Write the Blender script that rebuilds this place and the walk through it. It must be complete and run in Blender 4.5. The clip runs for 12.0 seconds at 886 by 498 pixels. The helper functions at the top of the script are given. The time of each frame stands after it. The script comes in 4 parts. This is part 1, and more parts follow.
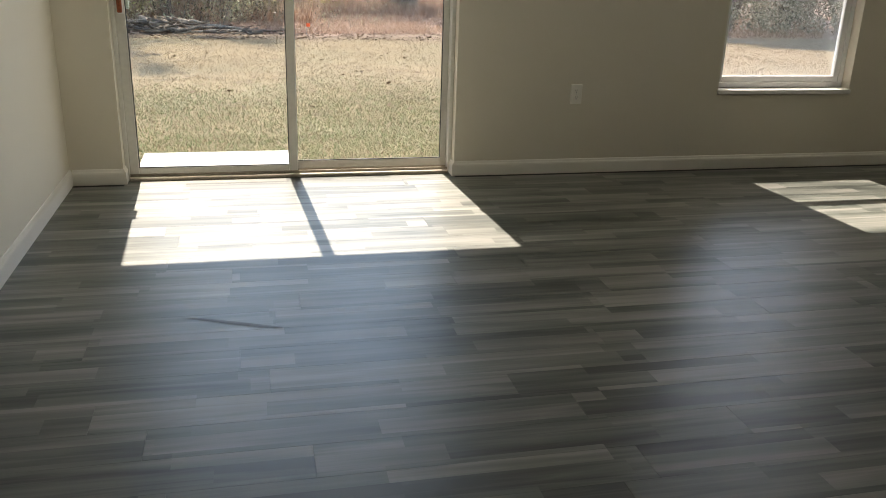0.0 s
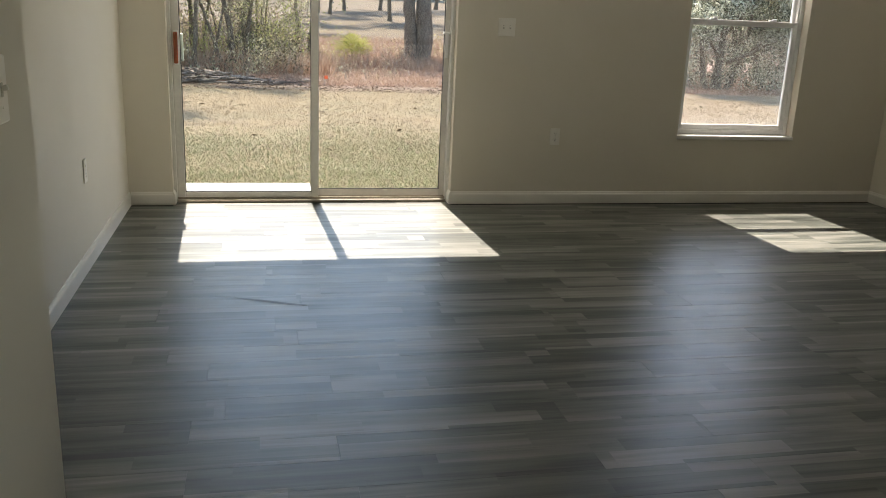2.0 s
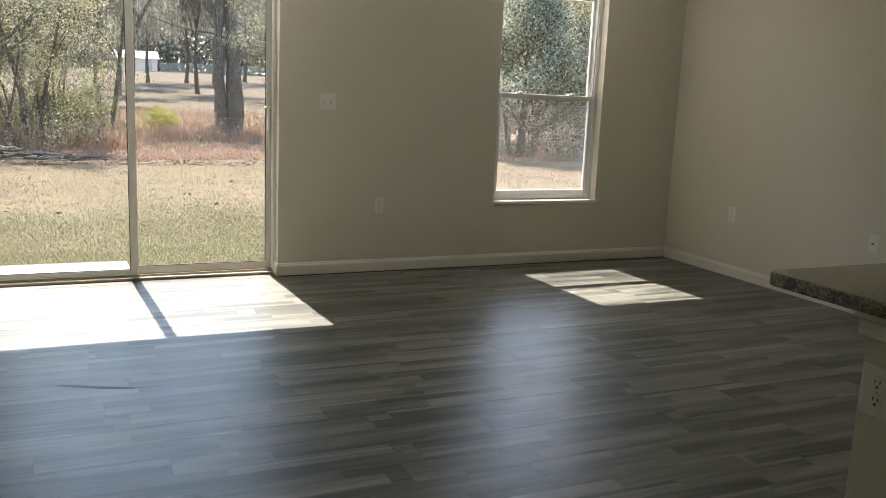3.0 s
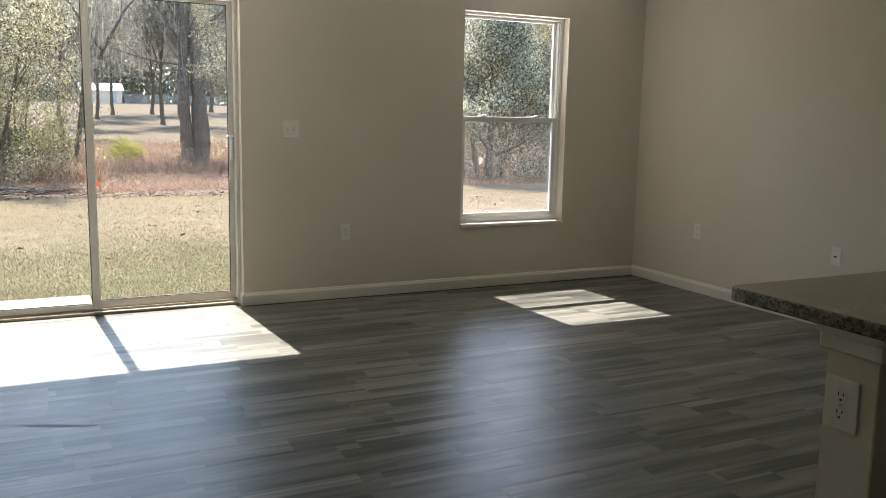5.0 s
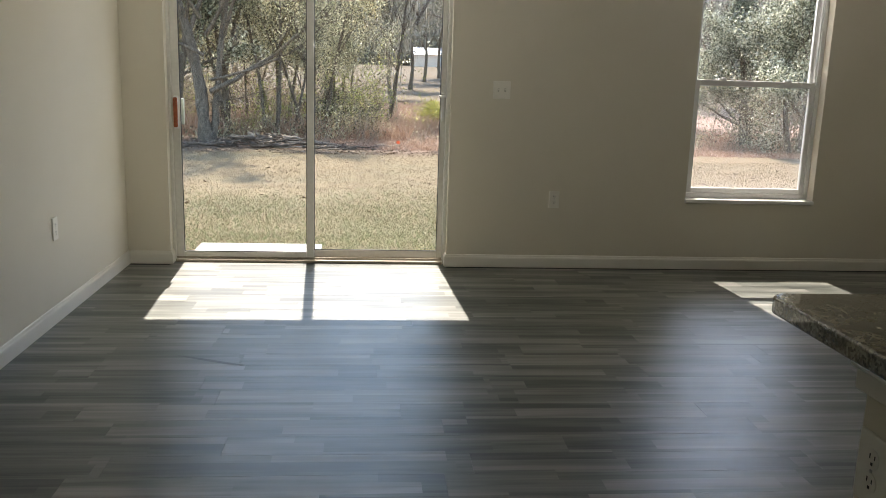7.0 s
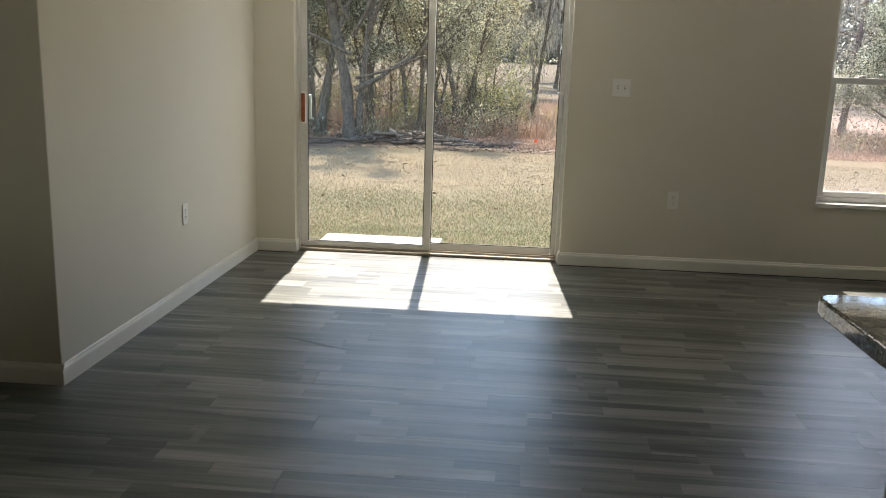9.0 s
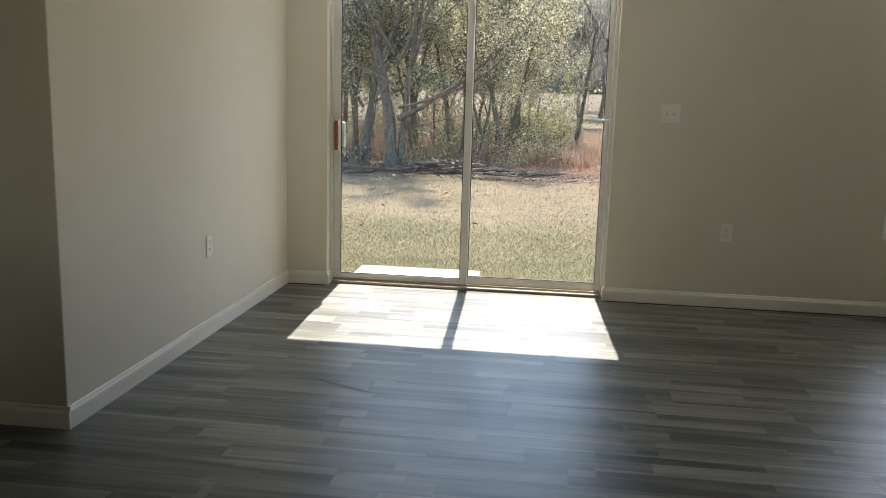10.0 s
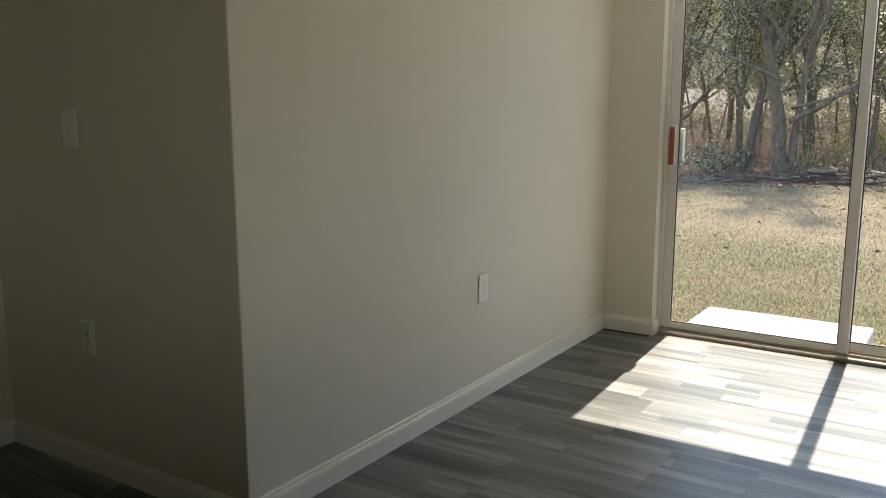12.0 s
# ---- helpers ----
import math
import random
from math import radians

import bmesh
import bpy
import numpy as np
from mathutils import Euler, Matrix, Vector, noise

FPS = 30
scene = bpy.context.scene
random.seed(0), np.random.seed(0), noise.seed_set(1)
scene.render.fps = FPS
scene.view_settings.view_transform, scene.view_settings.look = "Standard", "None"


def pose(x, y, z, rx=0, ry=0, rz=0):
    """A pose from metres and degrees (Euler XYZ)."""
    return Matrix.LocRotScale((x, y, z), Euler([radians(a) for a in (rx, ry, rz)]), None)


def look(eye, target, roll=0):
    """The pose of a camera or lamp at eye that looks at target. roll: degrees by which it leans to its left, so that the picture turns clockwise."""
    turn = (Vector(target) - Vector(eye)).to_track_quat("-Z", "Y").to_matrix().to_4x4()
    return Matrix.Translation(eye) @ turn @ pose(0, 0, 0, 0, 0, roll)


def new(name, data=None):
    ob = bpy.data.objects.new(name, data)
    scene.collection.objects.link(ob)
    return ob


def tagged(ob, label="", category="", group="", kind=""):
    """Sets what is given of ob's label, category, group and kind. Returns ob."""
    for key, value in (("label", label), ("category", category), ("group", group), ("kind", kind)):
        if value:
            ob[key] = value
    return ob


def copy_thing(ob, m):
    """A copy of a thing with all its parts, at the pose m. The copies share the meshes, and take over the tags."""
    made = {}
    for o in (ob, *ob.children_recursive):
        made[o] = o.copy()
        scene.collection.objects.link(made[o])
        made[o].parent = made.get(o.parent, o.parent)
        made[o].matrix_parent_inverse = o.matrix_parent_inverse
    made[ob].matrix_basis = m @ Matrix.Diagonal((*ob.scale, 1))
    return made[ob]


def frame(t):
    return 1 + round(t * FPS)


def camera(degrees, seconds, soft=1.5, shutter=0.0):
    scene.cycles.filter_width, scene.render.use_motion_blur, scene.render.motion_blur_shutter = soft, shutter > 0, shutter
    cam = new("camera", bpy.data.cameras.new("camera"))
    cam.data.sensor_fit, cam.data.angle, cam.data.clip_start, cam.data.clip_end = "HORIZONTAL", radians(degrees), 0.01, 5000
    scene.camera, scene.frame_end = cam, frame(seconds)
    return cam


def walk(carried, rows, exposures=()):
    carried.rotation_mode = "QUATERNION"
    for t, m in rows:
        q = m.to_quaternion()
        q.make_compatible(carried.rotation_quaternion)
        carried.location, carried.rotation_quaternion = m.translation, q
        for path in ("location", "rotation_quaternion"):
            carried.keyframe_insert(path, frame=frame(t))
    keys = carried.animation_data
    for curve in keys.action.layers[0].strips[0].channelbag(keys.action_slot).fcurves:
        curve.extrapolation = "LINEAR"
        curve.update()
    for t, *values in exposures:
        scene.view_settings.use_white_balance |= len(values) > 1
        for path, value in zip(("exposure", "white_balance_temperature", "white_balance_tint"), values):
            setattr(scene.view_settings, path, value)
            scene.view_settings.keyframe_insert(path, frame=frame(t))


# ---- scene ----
cam = camera(55.3, 12.0, soft=0.7)
PATH = [
    (0, (0.342, 0.282, 1.248), (0.773, 2.12, 0.587), 1.8),
    (0.5, (0.358, -0.051, 1.287), (0.733, 1.815, 0.67), 2.6),
    (1, (0.277, -0.307, 1.245), (0.643, 1.55, 0.598), 3.9),
    (1.5, (0.236, -0.503, 1.275), (0.607, 1.359, 0.644), 3.8),
    (2, (0.245, -0.609, 1.306), (0.654, 1.271, 0.761), 2.5),
    (2.5, (0.224, -0.659, 1.324), (0.886, 1.189, 0.937), 3.3),
    (3, (0.152, -0.671, 1.319), (0.97, 1.116, 0.95), 2.5),
    (5, (0.189, -0.66, 1.314), (1.07, 1.108, 1.004), 1.2),
    (5.5, (0.372, -0.729, 1.308), (1.069, 1.126, 1.035), 1.0),
    (6, (0.532, -0.724, 1.31), (1.028, 1.188, 0.997), 1.8),
    (6.5, (0.727, -0.638, 1.301), (1.095, 1.292, 0.927), 1.2),
    (7, (0.949, -0.639, 1.307), (1.133, 1.31, 0.9), 1.8),
    (7.5, (1.096, -0.708, 1.304), (1.072, 1.239, 0.848), 3.3),
    (7.7, (1.12, -0.728, 1.299), (1.016, 1.215, 0.837), 2.7),
    (9.3, (1.155, -0.668, 1.302), (0.984, 1.288, 0.919), 1.5),
    (9.5, (1.166, -0.623, 1.3), (0.96, 1.334, 0.942), 1.5),
    (10, (1.158, -0.417, 1.275), (0.903, 1.535, 0.92), 1.6),
    (10.5, (1.167, -0.139, 1.265), (0.829, 1.805, 0.935), 1.0),
    (11, (1.21, 0.178, 1.272), (0.548, 2.038, 0.957), 0.5),
    (11.5, (1.217, 0.46, 1.305), (0.333, 2.226, 0.989), -0.5),
    (12, (1.121, 0.786, 1.259), (0.041, 2.431, 0.902), -0.1),
]
walk(cam, [(t, look(eye, target, roll)) for t, eye, target, roll in PATH], [(0, 2.62, 7150, 12), (0.5, 2.65, 7100, 12), (2.2, 2.66, 7050, 12), (3.0, 2.77, 6950, 12), (5.0, 2.84, 6850, 12), (5.6, 2.66, 6850, 12), (7.5, 2.65, 6900, 12), (10, 2.67, 6780, 12), (11, 2.63, 6850, 12), (12, 2.54, 6900, 12)])

# ---- world, sun, exposure ----
SUN_ELEVATION = 54.1
SUN_DRIFT = 0.05          # metres to the right for each metre into the room
world = bpy.data.worlds.new("sky")
scene.world = world
world.use_nodes = True
wn, wl = world.node_tree.nodes, world.node_tree.links
sky = wn.new("ShaderNodeTexSky")
sky.sky_type, sky.sun_disc = "NISHITA", False
sky.sun_elevation, sky.sun_rotation = radians(SUN_ELEVATION), -SUN_DRIFT
sky.air_density, sky.dust_density, sky.ozone_density = 1.0, 0.5, 2.6
wn["Background"].inputs["Strength"].default_value = 0.15
wl.new(sky.outputs["Color"], wn["Background"].inputs["Color"])
sun = new("sun", bpy.data.lights.new("sun", "SUN"))
sun.data.energy, sun.data.angle, sun.data.color = 2.75, radians(0.5), (1.0, 0.945, 0.885)
run = math.tan(radians(SUN_ELEVATION))
sun.matrix_world = look((0, 20, 20 * run), (20 * SUN_DRIFT, 0, 0))


def daylight(name, at, width, height, watts, aim=(0, -1.0, 1.3), color=(1.0, 0.99, 0.96), spread=76):
    """Sky and lawn light coming in at an opening."""
    lamp = new(name, bpy.data.lights.new(name, "AREA"))
    lamp.data.shape, lamp.data.size, lamp.data.size_y = "RECTANGLE", width, height
    lamp.data.energy, lamp.data.color, lamp.data.spread = watts, color, radians(spread)
    lamp.matrix_world = look(at, (at[0] + aim[0], at[1] + aim[1], at[2] + aim[2]))


daylight("door_daylight", (0.58, 5.225, 1.50), 1.6, 0.6, 3.3)
daylight("window_daylight", (3.64, 5.225, 1.55), 0.75, 0.6, 1.05)
daylight("window_skylight", (3.64, 5.225, 1.30), 0.84, 1.4, 0.17, (-0.35, -0.90, -0.75), (1.0, 0.99, 0.97), 64)
# added fill from an unseen window, to lift the dim passage wall
daylight("unseen_window_fill", (4.93, -1.6, 1.55), 0.85, 0.85, 1.0, (-1.0, 0.95, 0.0), (0.96, 1.0, 0.86), 64)


# ---- materials ----
class Nodes:
    """A small builder for one node material."""

    def __init__(self, name):
        self.m = bpy.data.materials.new(name)
        self.m.use_nodes = True
        self.tree = self.m.node_tree
        self.bsdf = self.tree.nodes["Principled BSDF"]
        self.out = self.tree.nodes["Material Output"]

    def add(self, kind, **values):
        n = self.tree.nodes.new("ShaderNode" + kind)
        for key, v in values.items():
            n.inputs[key.replace("_", " ")].default_value = v
        return n

    def link(self, a, b):
        self.tree.links.new(a, b)

    def place(self, scale=(1, 1, 1), source="Object", turn=(0, 0, 0)):
        """Texture coordinates, stretched."""
        c, m = self.add("TexCoord"), self.add("Mapping")
        m.inputs["Scale"].default_value = scale
        m.inputs["Rotation"].default_value = turn
        self.link(c.outputs[source], m.inputs["Vector"])
        return m.outputs["Vector"]

    def world_place(self, scale=(1, 1, 1)):
        g, m = self.add("NewGeometry"), self.add("Mapping")
        m.inputs["Scale"].default_value = scale
        self.link(g.outputs["Position"], m.inputs["Vector"])
        return m.outputs["Vector"]

    def noise(self, where, scale, detail=3.0, rough=0.55, distort=0.0):
        n = self.add("TexNoise", Scale=scale, Detail=detail, Roughness=rough, Distortion=distort)
        if where is not None:
            self.link(where, n.inputs["Vector"])
        return n.outputs["Fac"]

    def ramp(self, fac, stops):
        n = self.add("ValToRGB")
        e = n.color_ramp.elements
        while len(e) < len(stops):
            e.new(0.5)
        for k, (p, c) in zip(e, stops):
            k.position = p
            k.color = (*c, 1) if isinstance(c, tuple) else (c, c, c, 1)
        self.link(fac, n.inputs["Fac"])
        return n.outputs["Color"]

    def mix(self, fac, a, b, blend="MIX"):
        n = self.add("Mix")
        n.data_type, n.blend_type, n.clamp_factor = "RGBA", blend, True
        for socket, v in ((n.inputs[0], fac), (n.inputs[6], a), (n.inputs[7], b)):
            if isinstance(v, (int, float)):
                socket.default_value = v
            elif isinstance(v, tuple):
                socket.default_value = (*v, 1)
            else:
                self.link(v, socket)
        return n.outputs[2]

    def math(self, op, a, b=0.0):
        n = self.add("Math")
        n.operation = op
        for socket, v in zip(n.inputs, (a, b)):
            if isinstance(v, (int, float)):
                socket.default_value = v
            else:
                self.link(v, socket)
        return n.outputs[0]

    def bump(self, height, distance, strength=1.0):
        n = self.add("Bump", Strength=strength, Distance=distance)
        self.link(height, n.inputs["Height"])
        self.link(n.outputs["Normal"], self.bsdf.inputs["Normal"])

    def done(self, color=None, rough=None, metal=0.0, specular=None):
        for key, v in (("Base Color", color), ("Roughness", rough), ("Metallic", metal), ("Specular IOR Level", specular)):
            if v is None:
                continue
            if isinstance(v, (int, float)):
                self.bsdf.inputs[key].default_value = v
            elif isinstance(v, tuple):
                self.bsdf.inputs[key].default_value = (*v, 1)
            else:
                self.link(v, self.bsdf.inputs[key])
        return self.m


def wall_paint():
    k = Nodes("wall_paint")
    w = k.world_place()
    big = k.ramp(k.noise(w, 0.9, 4), [(0.3, (0.635, 0.592, 0.488)), (0.7, (0.675, 0.632, 0.528))])
    fine = k.noise(w, 140, 2)
    k.bump(k.math("ADD", k.math("MULTIPLY", fine, 0.7), k.noise(w, 45, 3)), 0.0008, 0.35)
    return k.done(big, 0.62, specular=0.35)


def trim_paint():
    k = Nodes("trim_paint")
    w = k.world_place()
    c = k.ramp(k.noise(w, 2.5, 4), [(0.3, (0.70, 0.67, 0.59)), (0.7, (0.76, 0.73, 0.66))])
    k.bump(k.noise(w, 60, 2), 0.0006, 0.4)
    return k.done(c, 0.4)


def ceiling_paint():
    k = Nodes("ceiling_paint")
    w = k.world_place()
    k.bump(k.noise(w, 70, 4, 0.7), 0.004, 0.8)
    return k.done(k.ramp(k.noise(w, 1.1), [(0.3, 0.83), (0.7, 0.86)]), 0.85)


def plank():
    """Grey-brown vinyl plank, printed with narrow streaks along its length."""
    k = Nodes("vinyl_plank")
    info = k.add("ObjectInfo")
    g = k.add("NewGeometry")
    rnd = k.math("FRACT", k.math("ADD", info.outputs["Random"], g.outputs["Random Per Island"]))
    pos = k.add("VectorMath")
    pos.operation = "MULTIPLY_ADD"
    pos.inputs[1].default_value = (1, 1, 1)
    off = k.add("CombineXYZ")
    k.link(k.math("MULTIPLY", rnd, 37.0), off.inputs["X"])
    k.link(k.math("MULTIPLY", rnd, 91.0), off.inputs["Z"])
    k.link(g.outputs["Position"], pos.inputs[0])
    k.link(off.outputs[0], pos.inputs[2])

    def stretched(sx, sy):
        m = k.add("Mapping")
        m.inputs["Scale"].default_value = (sx, sy, 1)
        k.link(pos.outputs[0], m.inputs["Vector"])
        return m.outputs["Vector"]
    xyz = k.add("SeparateXYZ")
    k.link(g.outputs["Position"], xyz.inputs[0])
    lane = k.math("FLOOR", k.math("MULTIPLY", xyz.outputs["Y"], 1 / 0.076))
    shift_x = k.math("MULTIPLY", k.math("FRACT", k.math("MULTIPLY", k.math("SINE", k.math("MULTIPLY", lane, 12.9898)), 43758.5)), 9.0)
    cell = k.math("FLOOR", k.math("ADD", k.math("MULTIPLY", xyz.outputs["X"], 1 / 0.60), shift_x))
    key = k.add("CombineXYZ")
    k.link(cell, key.inputs["X"])
    k.link(lane, key.inputs["Y"])
    k.link(k.math("MULTIPLY", rnd, 50.0), key.inputs["Z"])
    white = k.add("TexWhiteNoise")
    k.link(key.outputs[0], white.inputs["Vector"])
    jump = k.add("CombineXYZ")
    k.link(k.math("MULTIPLY", white.outputs["Value"], 23.0), jump.inputs["X"])
    k.link(k.math("MULTIPLY", white.outputs["Value"], 61.0), jump.inputs["Z"])

    def apart(sx, sy):
        n = k.add("VectorMath")
        k.link(stretched(sx, sy), n.inputs[0])
        k.link(jump.outputs[0], n.inputs[1])
        return n.outputs[0]
    strip = k.math("ADD", k.math("MULTIPLY", k.math("ADD", k.math("MULTIPLY", k.noise(stretched(1.0, 10), 1.0, 2.5, 0.55, 0.5), 0.6), k.math("MULTIPLY", k.noise(apart(1.3, 6), 1.0, 2.0, 0.5, 0.3), 0.4)), 0.80), k.math("MULTIPLY", white.outputs["Value"], 0.20))
    streak = k.noise(apart(1.5, 34), 1.0, 3, 0.55, 0.8)
    grain = k.noise(stretched(6, 260), 1.0, 4, 0.7, 0.5)
    tone = k.math("ADD", k.math("MULTIPLY", strip, 0.76), k.math("MULTIPLY", streak, 0.24))
    color = k.ramp(tone, [(0.385, (0.025, 0.030, 0.024)), (0.45, (0.072, 0.079, 0.065)), (0.53, (0.134, 0.137, 0.118)), (0.62, (0.228, 0.220, 0.194))])
    shift = k.ramp(rnd, [(0.0, 0.80), (0.35, 0.94), (0.7, 1.04), (1.0, 1.18)])
    color = k.mix(1.0, color, shift, "MULTIPLY")
    fleck = k.ramp(grain, [(0.35, 0.92), (0.6, 1.0), (0.75, 1.04)])
    color = k.mix(1.0, color, fleck, "MULTIPLY")
    smear = k.noise(k.world_place(), 2.2, 5, 0.6)
    rough = k.math("ADD", k.math("MULTIPLY", grain, 0.10), k.math("ADD", 0.26, k.math("MULTIPLY", smear, 0.14)))
    k.bump(grain, 0.0004, 0.4)
    return k.done(color, rough, specular=0.62)


def granite():
    k = Nodes("granite")
    w = k.world_place()
    v = k.add("TexVoronoi", Scale=190.0)
    k.link(w, v.inputs["Vector"])
    grey = k.add("RGBToBW")
    k.link(v.outputs["Color"], grey.inputs[0])
    a = k.ramp(grey.outputs[0], [(0.15, (0.075, 0.068, 0.05)), (0.30, (0.135, 0.125, 0.088)), (0.55, (0.19, 0.178, 0.125)), (0.85, (0.27, 0.25, 0.19))])
    cloud = k.ramp(k.noise(w, 30, 4, 0.7), [(0.46, 0.0), (0.60, 1.0)])
    dark = k.mix(1.0, a, (0.36, 0.35, 0.33), "MULTIPLY")
    return k.done(k.mix(cloud, a, dark), 0.045, specular=1.0)


def plain(name, color, rough, metal=0.0, scale=40.0, spread=0.08, bump=0.0):
    """A nearly even colour with light mottling."""
    k = Nodes(name)
    w = k.world_place()
    lo, hi = tuple(c * (1 - spread) for c in color), tuple(min(1, c * (1 + spread)) for c in color)
    n = k.noise(w, scale, 4)
    if bump:
        k.bump(n, bump, 0.6)
    return k.done(k.ramp(n, [(0.3, lo), (0.7, hi)]), rough, metal)


def pane_glass(name, tint):
    """Thin window glass: clear with a slight tint, and a mirror by its angle."""
    k = Nodes(name)
    k.tree.nodes.remove(k.bsdf)
    clear, gloss, f, mix = k.add("BsdfTransparent"), k.add("BsdfGlossy"), k.add("Fresnel"), k.add("MixShader")
    clear.inputs["Color"].default_value = (*tint, 1)
    gloss.inputs["Roughness"].default_value = 0.02
    f.inputs["IOR"].default_value = 1.5
    k.link(f.outputs[0], mix.inputs[0])
    k.link(clear.outputs[0], mix.inputs[1])
    k.link(gloss.outputs[0], mix.inputs[2])
    k.link(mix.outputs[0], k.out.inputs["Surface"])
    return k.m


def screen_mesh():
    """Fine insect screen, too fine to tell its wires apart."""
    k = Nodes("insect_screen")
    clear, mix = k.add("BsdfTransparent"), k.add("MixShader")
    mix.inputs[0].default_value = 0.30
    k.done((0.30, 0.30, 0.29), 0.6)
    k.link(clear.outputs[0], mix.inputs[1])
    k.link(k.bsdf.outputs[0], mix.inputs[2])
    k.link(mix.outputs[0], k.out.inputs["Surface"])
    return k.m


def leaf(name, stops, through_light=0.35, rough=0.4, gloss=0.2):
    """Leaves: colour differs from leaf to leaf, some light passes through."""
    k = Nodes(name)
    g = k.add("NewGeometry")
    w = k.world_place()
    t = k.math("ADD", k.math("MULTIPLY", g.outputs["Random Per Island"], 0.70), k.math("MULTIPLY", k.noise(w, 0.6, 3), 0.30))
    c = k.ramp(t, stops)
    tr, mix = k.add("BsdfTranslucent"), k.add("MixShader")
    mix.inputs[0].default_value = through_light
    k.link(c, tr.inputs["Color"])
    k.done(c, rough, specular=gloss)
    k.link(k.bsdf.outputs[0], mix.inputs[1])
    k.link(tr.outputs[0], mix.inputs[2])
    k.link(mix.outputs[0], k.out.inputs["Surface"])
    return k.m


def bark(name, dark, light):
    k = Nodes(name)
    w = k.world_place((1, 1, 0.25))
    n = k.noise(w, 14, 6, 0.7)
    lichen = k.ramp(k.noise(k.world_place((1, 1, 0.6)), 17.0, 5, 0.7), [(0.46, 0.0), (0.66, 0.75)])
    c = k.mix(lichen, k.ramp(n, [(0.3, dark), (0.7, light)]), tuple(min(1, x * 1.7 + 0.02) for x in light))
    k.bump(n, 0.03, 0.9)
    return k.done(c, 0.9)


def ground_cover():
    """Dry mown lawn, then leaf litter and straw under the trees, then pasture."""
    k = Nodes("ground_cover")
    g = k.add("NewGeometry")
    w = k.world_place()
    xyz = k.add("SeparateXYZ")
    k.link(g.outputs["Position"], xyz.inputs[0])
    wob = k.math("MULTIPLY", k.math("SUBTRACT", k.noise(w, 0.55, 4), 0.5), 5.0)
    y = k.math("ADD", xyz.outputs["Y"], wob)

    def step(a, b):
        n = k.add("MapRange")
        k.link(y, n.inputs["Value"])
        n.inputs["From Min"].default_value, n.inputs["From Max"].default_value = a, b
        return n.outputs["Result"]
    lawn = k.ramp(k.noise(w, 3.2, 6, 0.7), [(0.28, (0.115, 0.079, 0.042)), (0.5, (0.185, 0.132, 0.072)), (0.72, (0.25, 0.18, 0.104))])
    lawn = k.mix(k.ramp(k.noise(w, 0.7, 3), [(0.45, 0.0), (0.68, 0.5)]), lawn, (0.165, 0.140, 0.078))
    litter = k.ramp(k.noise(w, 7, 6, 0.75), [(0.3, (0.085, 0.055, 0.040)), (0.5, (0.17, 0.113, 0.082)), (0.72, (0.28, 0.195, 0.148))])
    straw = k.ramp(k.noise(w, 2.5, 6, 0.7), [(0.3, (0.16, 0.095, 0.068)), (0.55, (0.31, 0.195, 0.145)), (0.75, (0.46, 0.335, 0.27))])
    field = k.ramp(k.noise(w, 0.8, 8, 0.72), [(0.3, (0.060, 0.038, 0.022)), (0.5, (0.118, 0.080, 0.048)), (0.7, (0.18, 0.126, 0.078))])
    side = k.add("MapRange")
    k.link(xyz.outputs["X"], side.inputs["Value"])
    side.inputs["From Min"].default_value, side.inputs["From Max"].default_value = 4.0, 7.0
    c = k.mix(k.math("MULTIPLY", step(18.7, 20.6), k.math("SUBTRACT", 1.0, k.math("MULTIPLY", side.outputs["Result"], 0.85))), lawn, litter)
    c = k.mix(step(20.2, 22.2), c, straw)
    c = k.mix(step(42, 56), c, field)
    k.bump(k.noise(w, 22, 5, 0.7), 0.03, 0.8)
    return k.done(c, 0.95)


WALL, TRIM, CEIL, PLANK, GRANITE = wall_paint(), trim_paint(), ceiling_paint(), plank(), granite()
VINYL = plain("white_vinyl", (0.78, 0.78, 0.76), 0.35, spread=0.03)
ALUMINIUM = plain("almond_frame", (0.66, 0.645, 0.59), 0.42, spread=0.05)
TRACK = plain("bronze_track", (0.34, 0.30, 0.24), 0.45, spread=0.15)
PLATE = plain("plate_plastic", (0.76, 0.735, 0.66), 0.35, spread=0.02)
TOGGLE_GAP = plain("toggle_gap", (0.48, 0.46, 0.40), 0.5)
SLOT = plain("dark_slot", (0.03, 0.03, 0.03), 0.6)
CHROME = plain("screw_metal", (0.6, 0.6, 0.58), 0.3, 1.0)
HANDLE_WOOD = plain("red_brown_wood", (0.30, 0.080, 0.028), 0.35, scale=60, spread=0.3)
PULL = plain("pull_plastic", (0.40, 0.43, 0.36), 0.3, spread=0.05)
SILL_STONE = plain("white_sill", (0.80, 0.79, 0.76), 0.25, scale=18, spread=0.06)
SUBFLOOR = plain("subfloor", (0.03, 0.03, 0.028), 0.9)
CABINET = plain("cabinet_paint", (0.55, 0.54, 0.51), 0.4, spread=0.04)
CONCRETE = plain("concrete", (0.42, 0.40, 0.36), 0.9, scale=9, spread=0.15, bump=0.004)
GLASS_DOOR = pane_glass("door_glass", (0.84, 0.855, 0.825))
GLASS_WINDOW = pane_glass("window_glass", (0.97, 0.97, 0.955))
SCREEN = screen_mesh()
GROUND = ground_cover()
BARK_OAK = bark("oak_bark", (0.036, 0.027, 0.020), (0.155, 0.118, 0.086))
BARK_DARK = bark("dark_bark", (0.035, 0.026, 0.018), (0.16, 0.122, 0.09))
BARK_MOSSY = bark("mossy_bark", (0.028, 0.022, 0.017), (0.21, 0.168, 0.13))
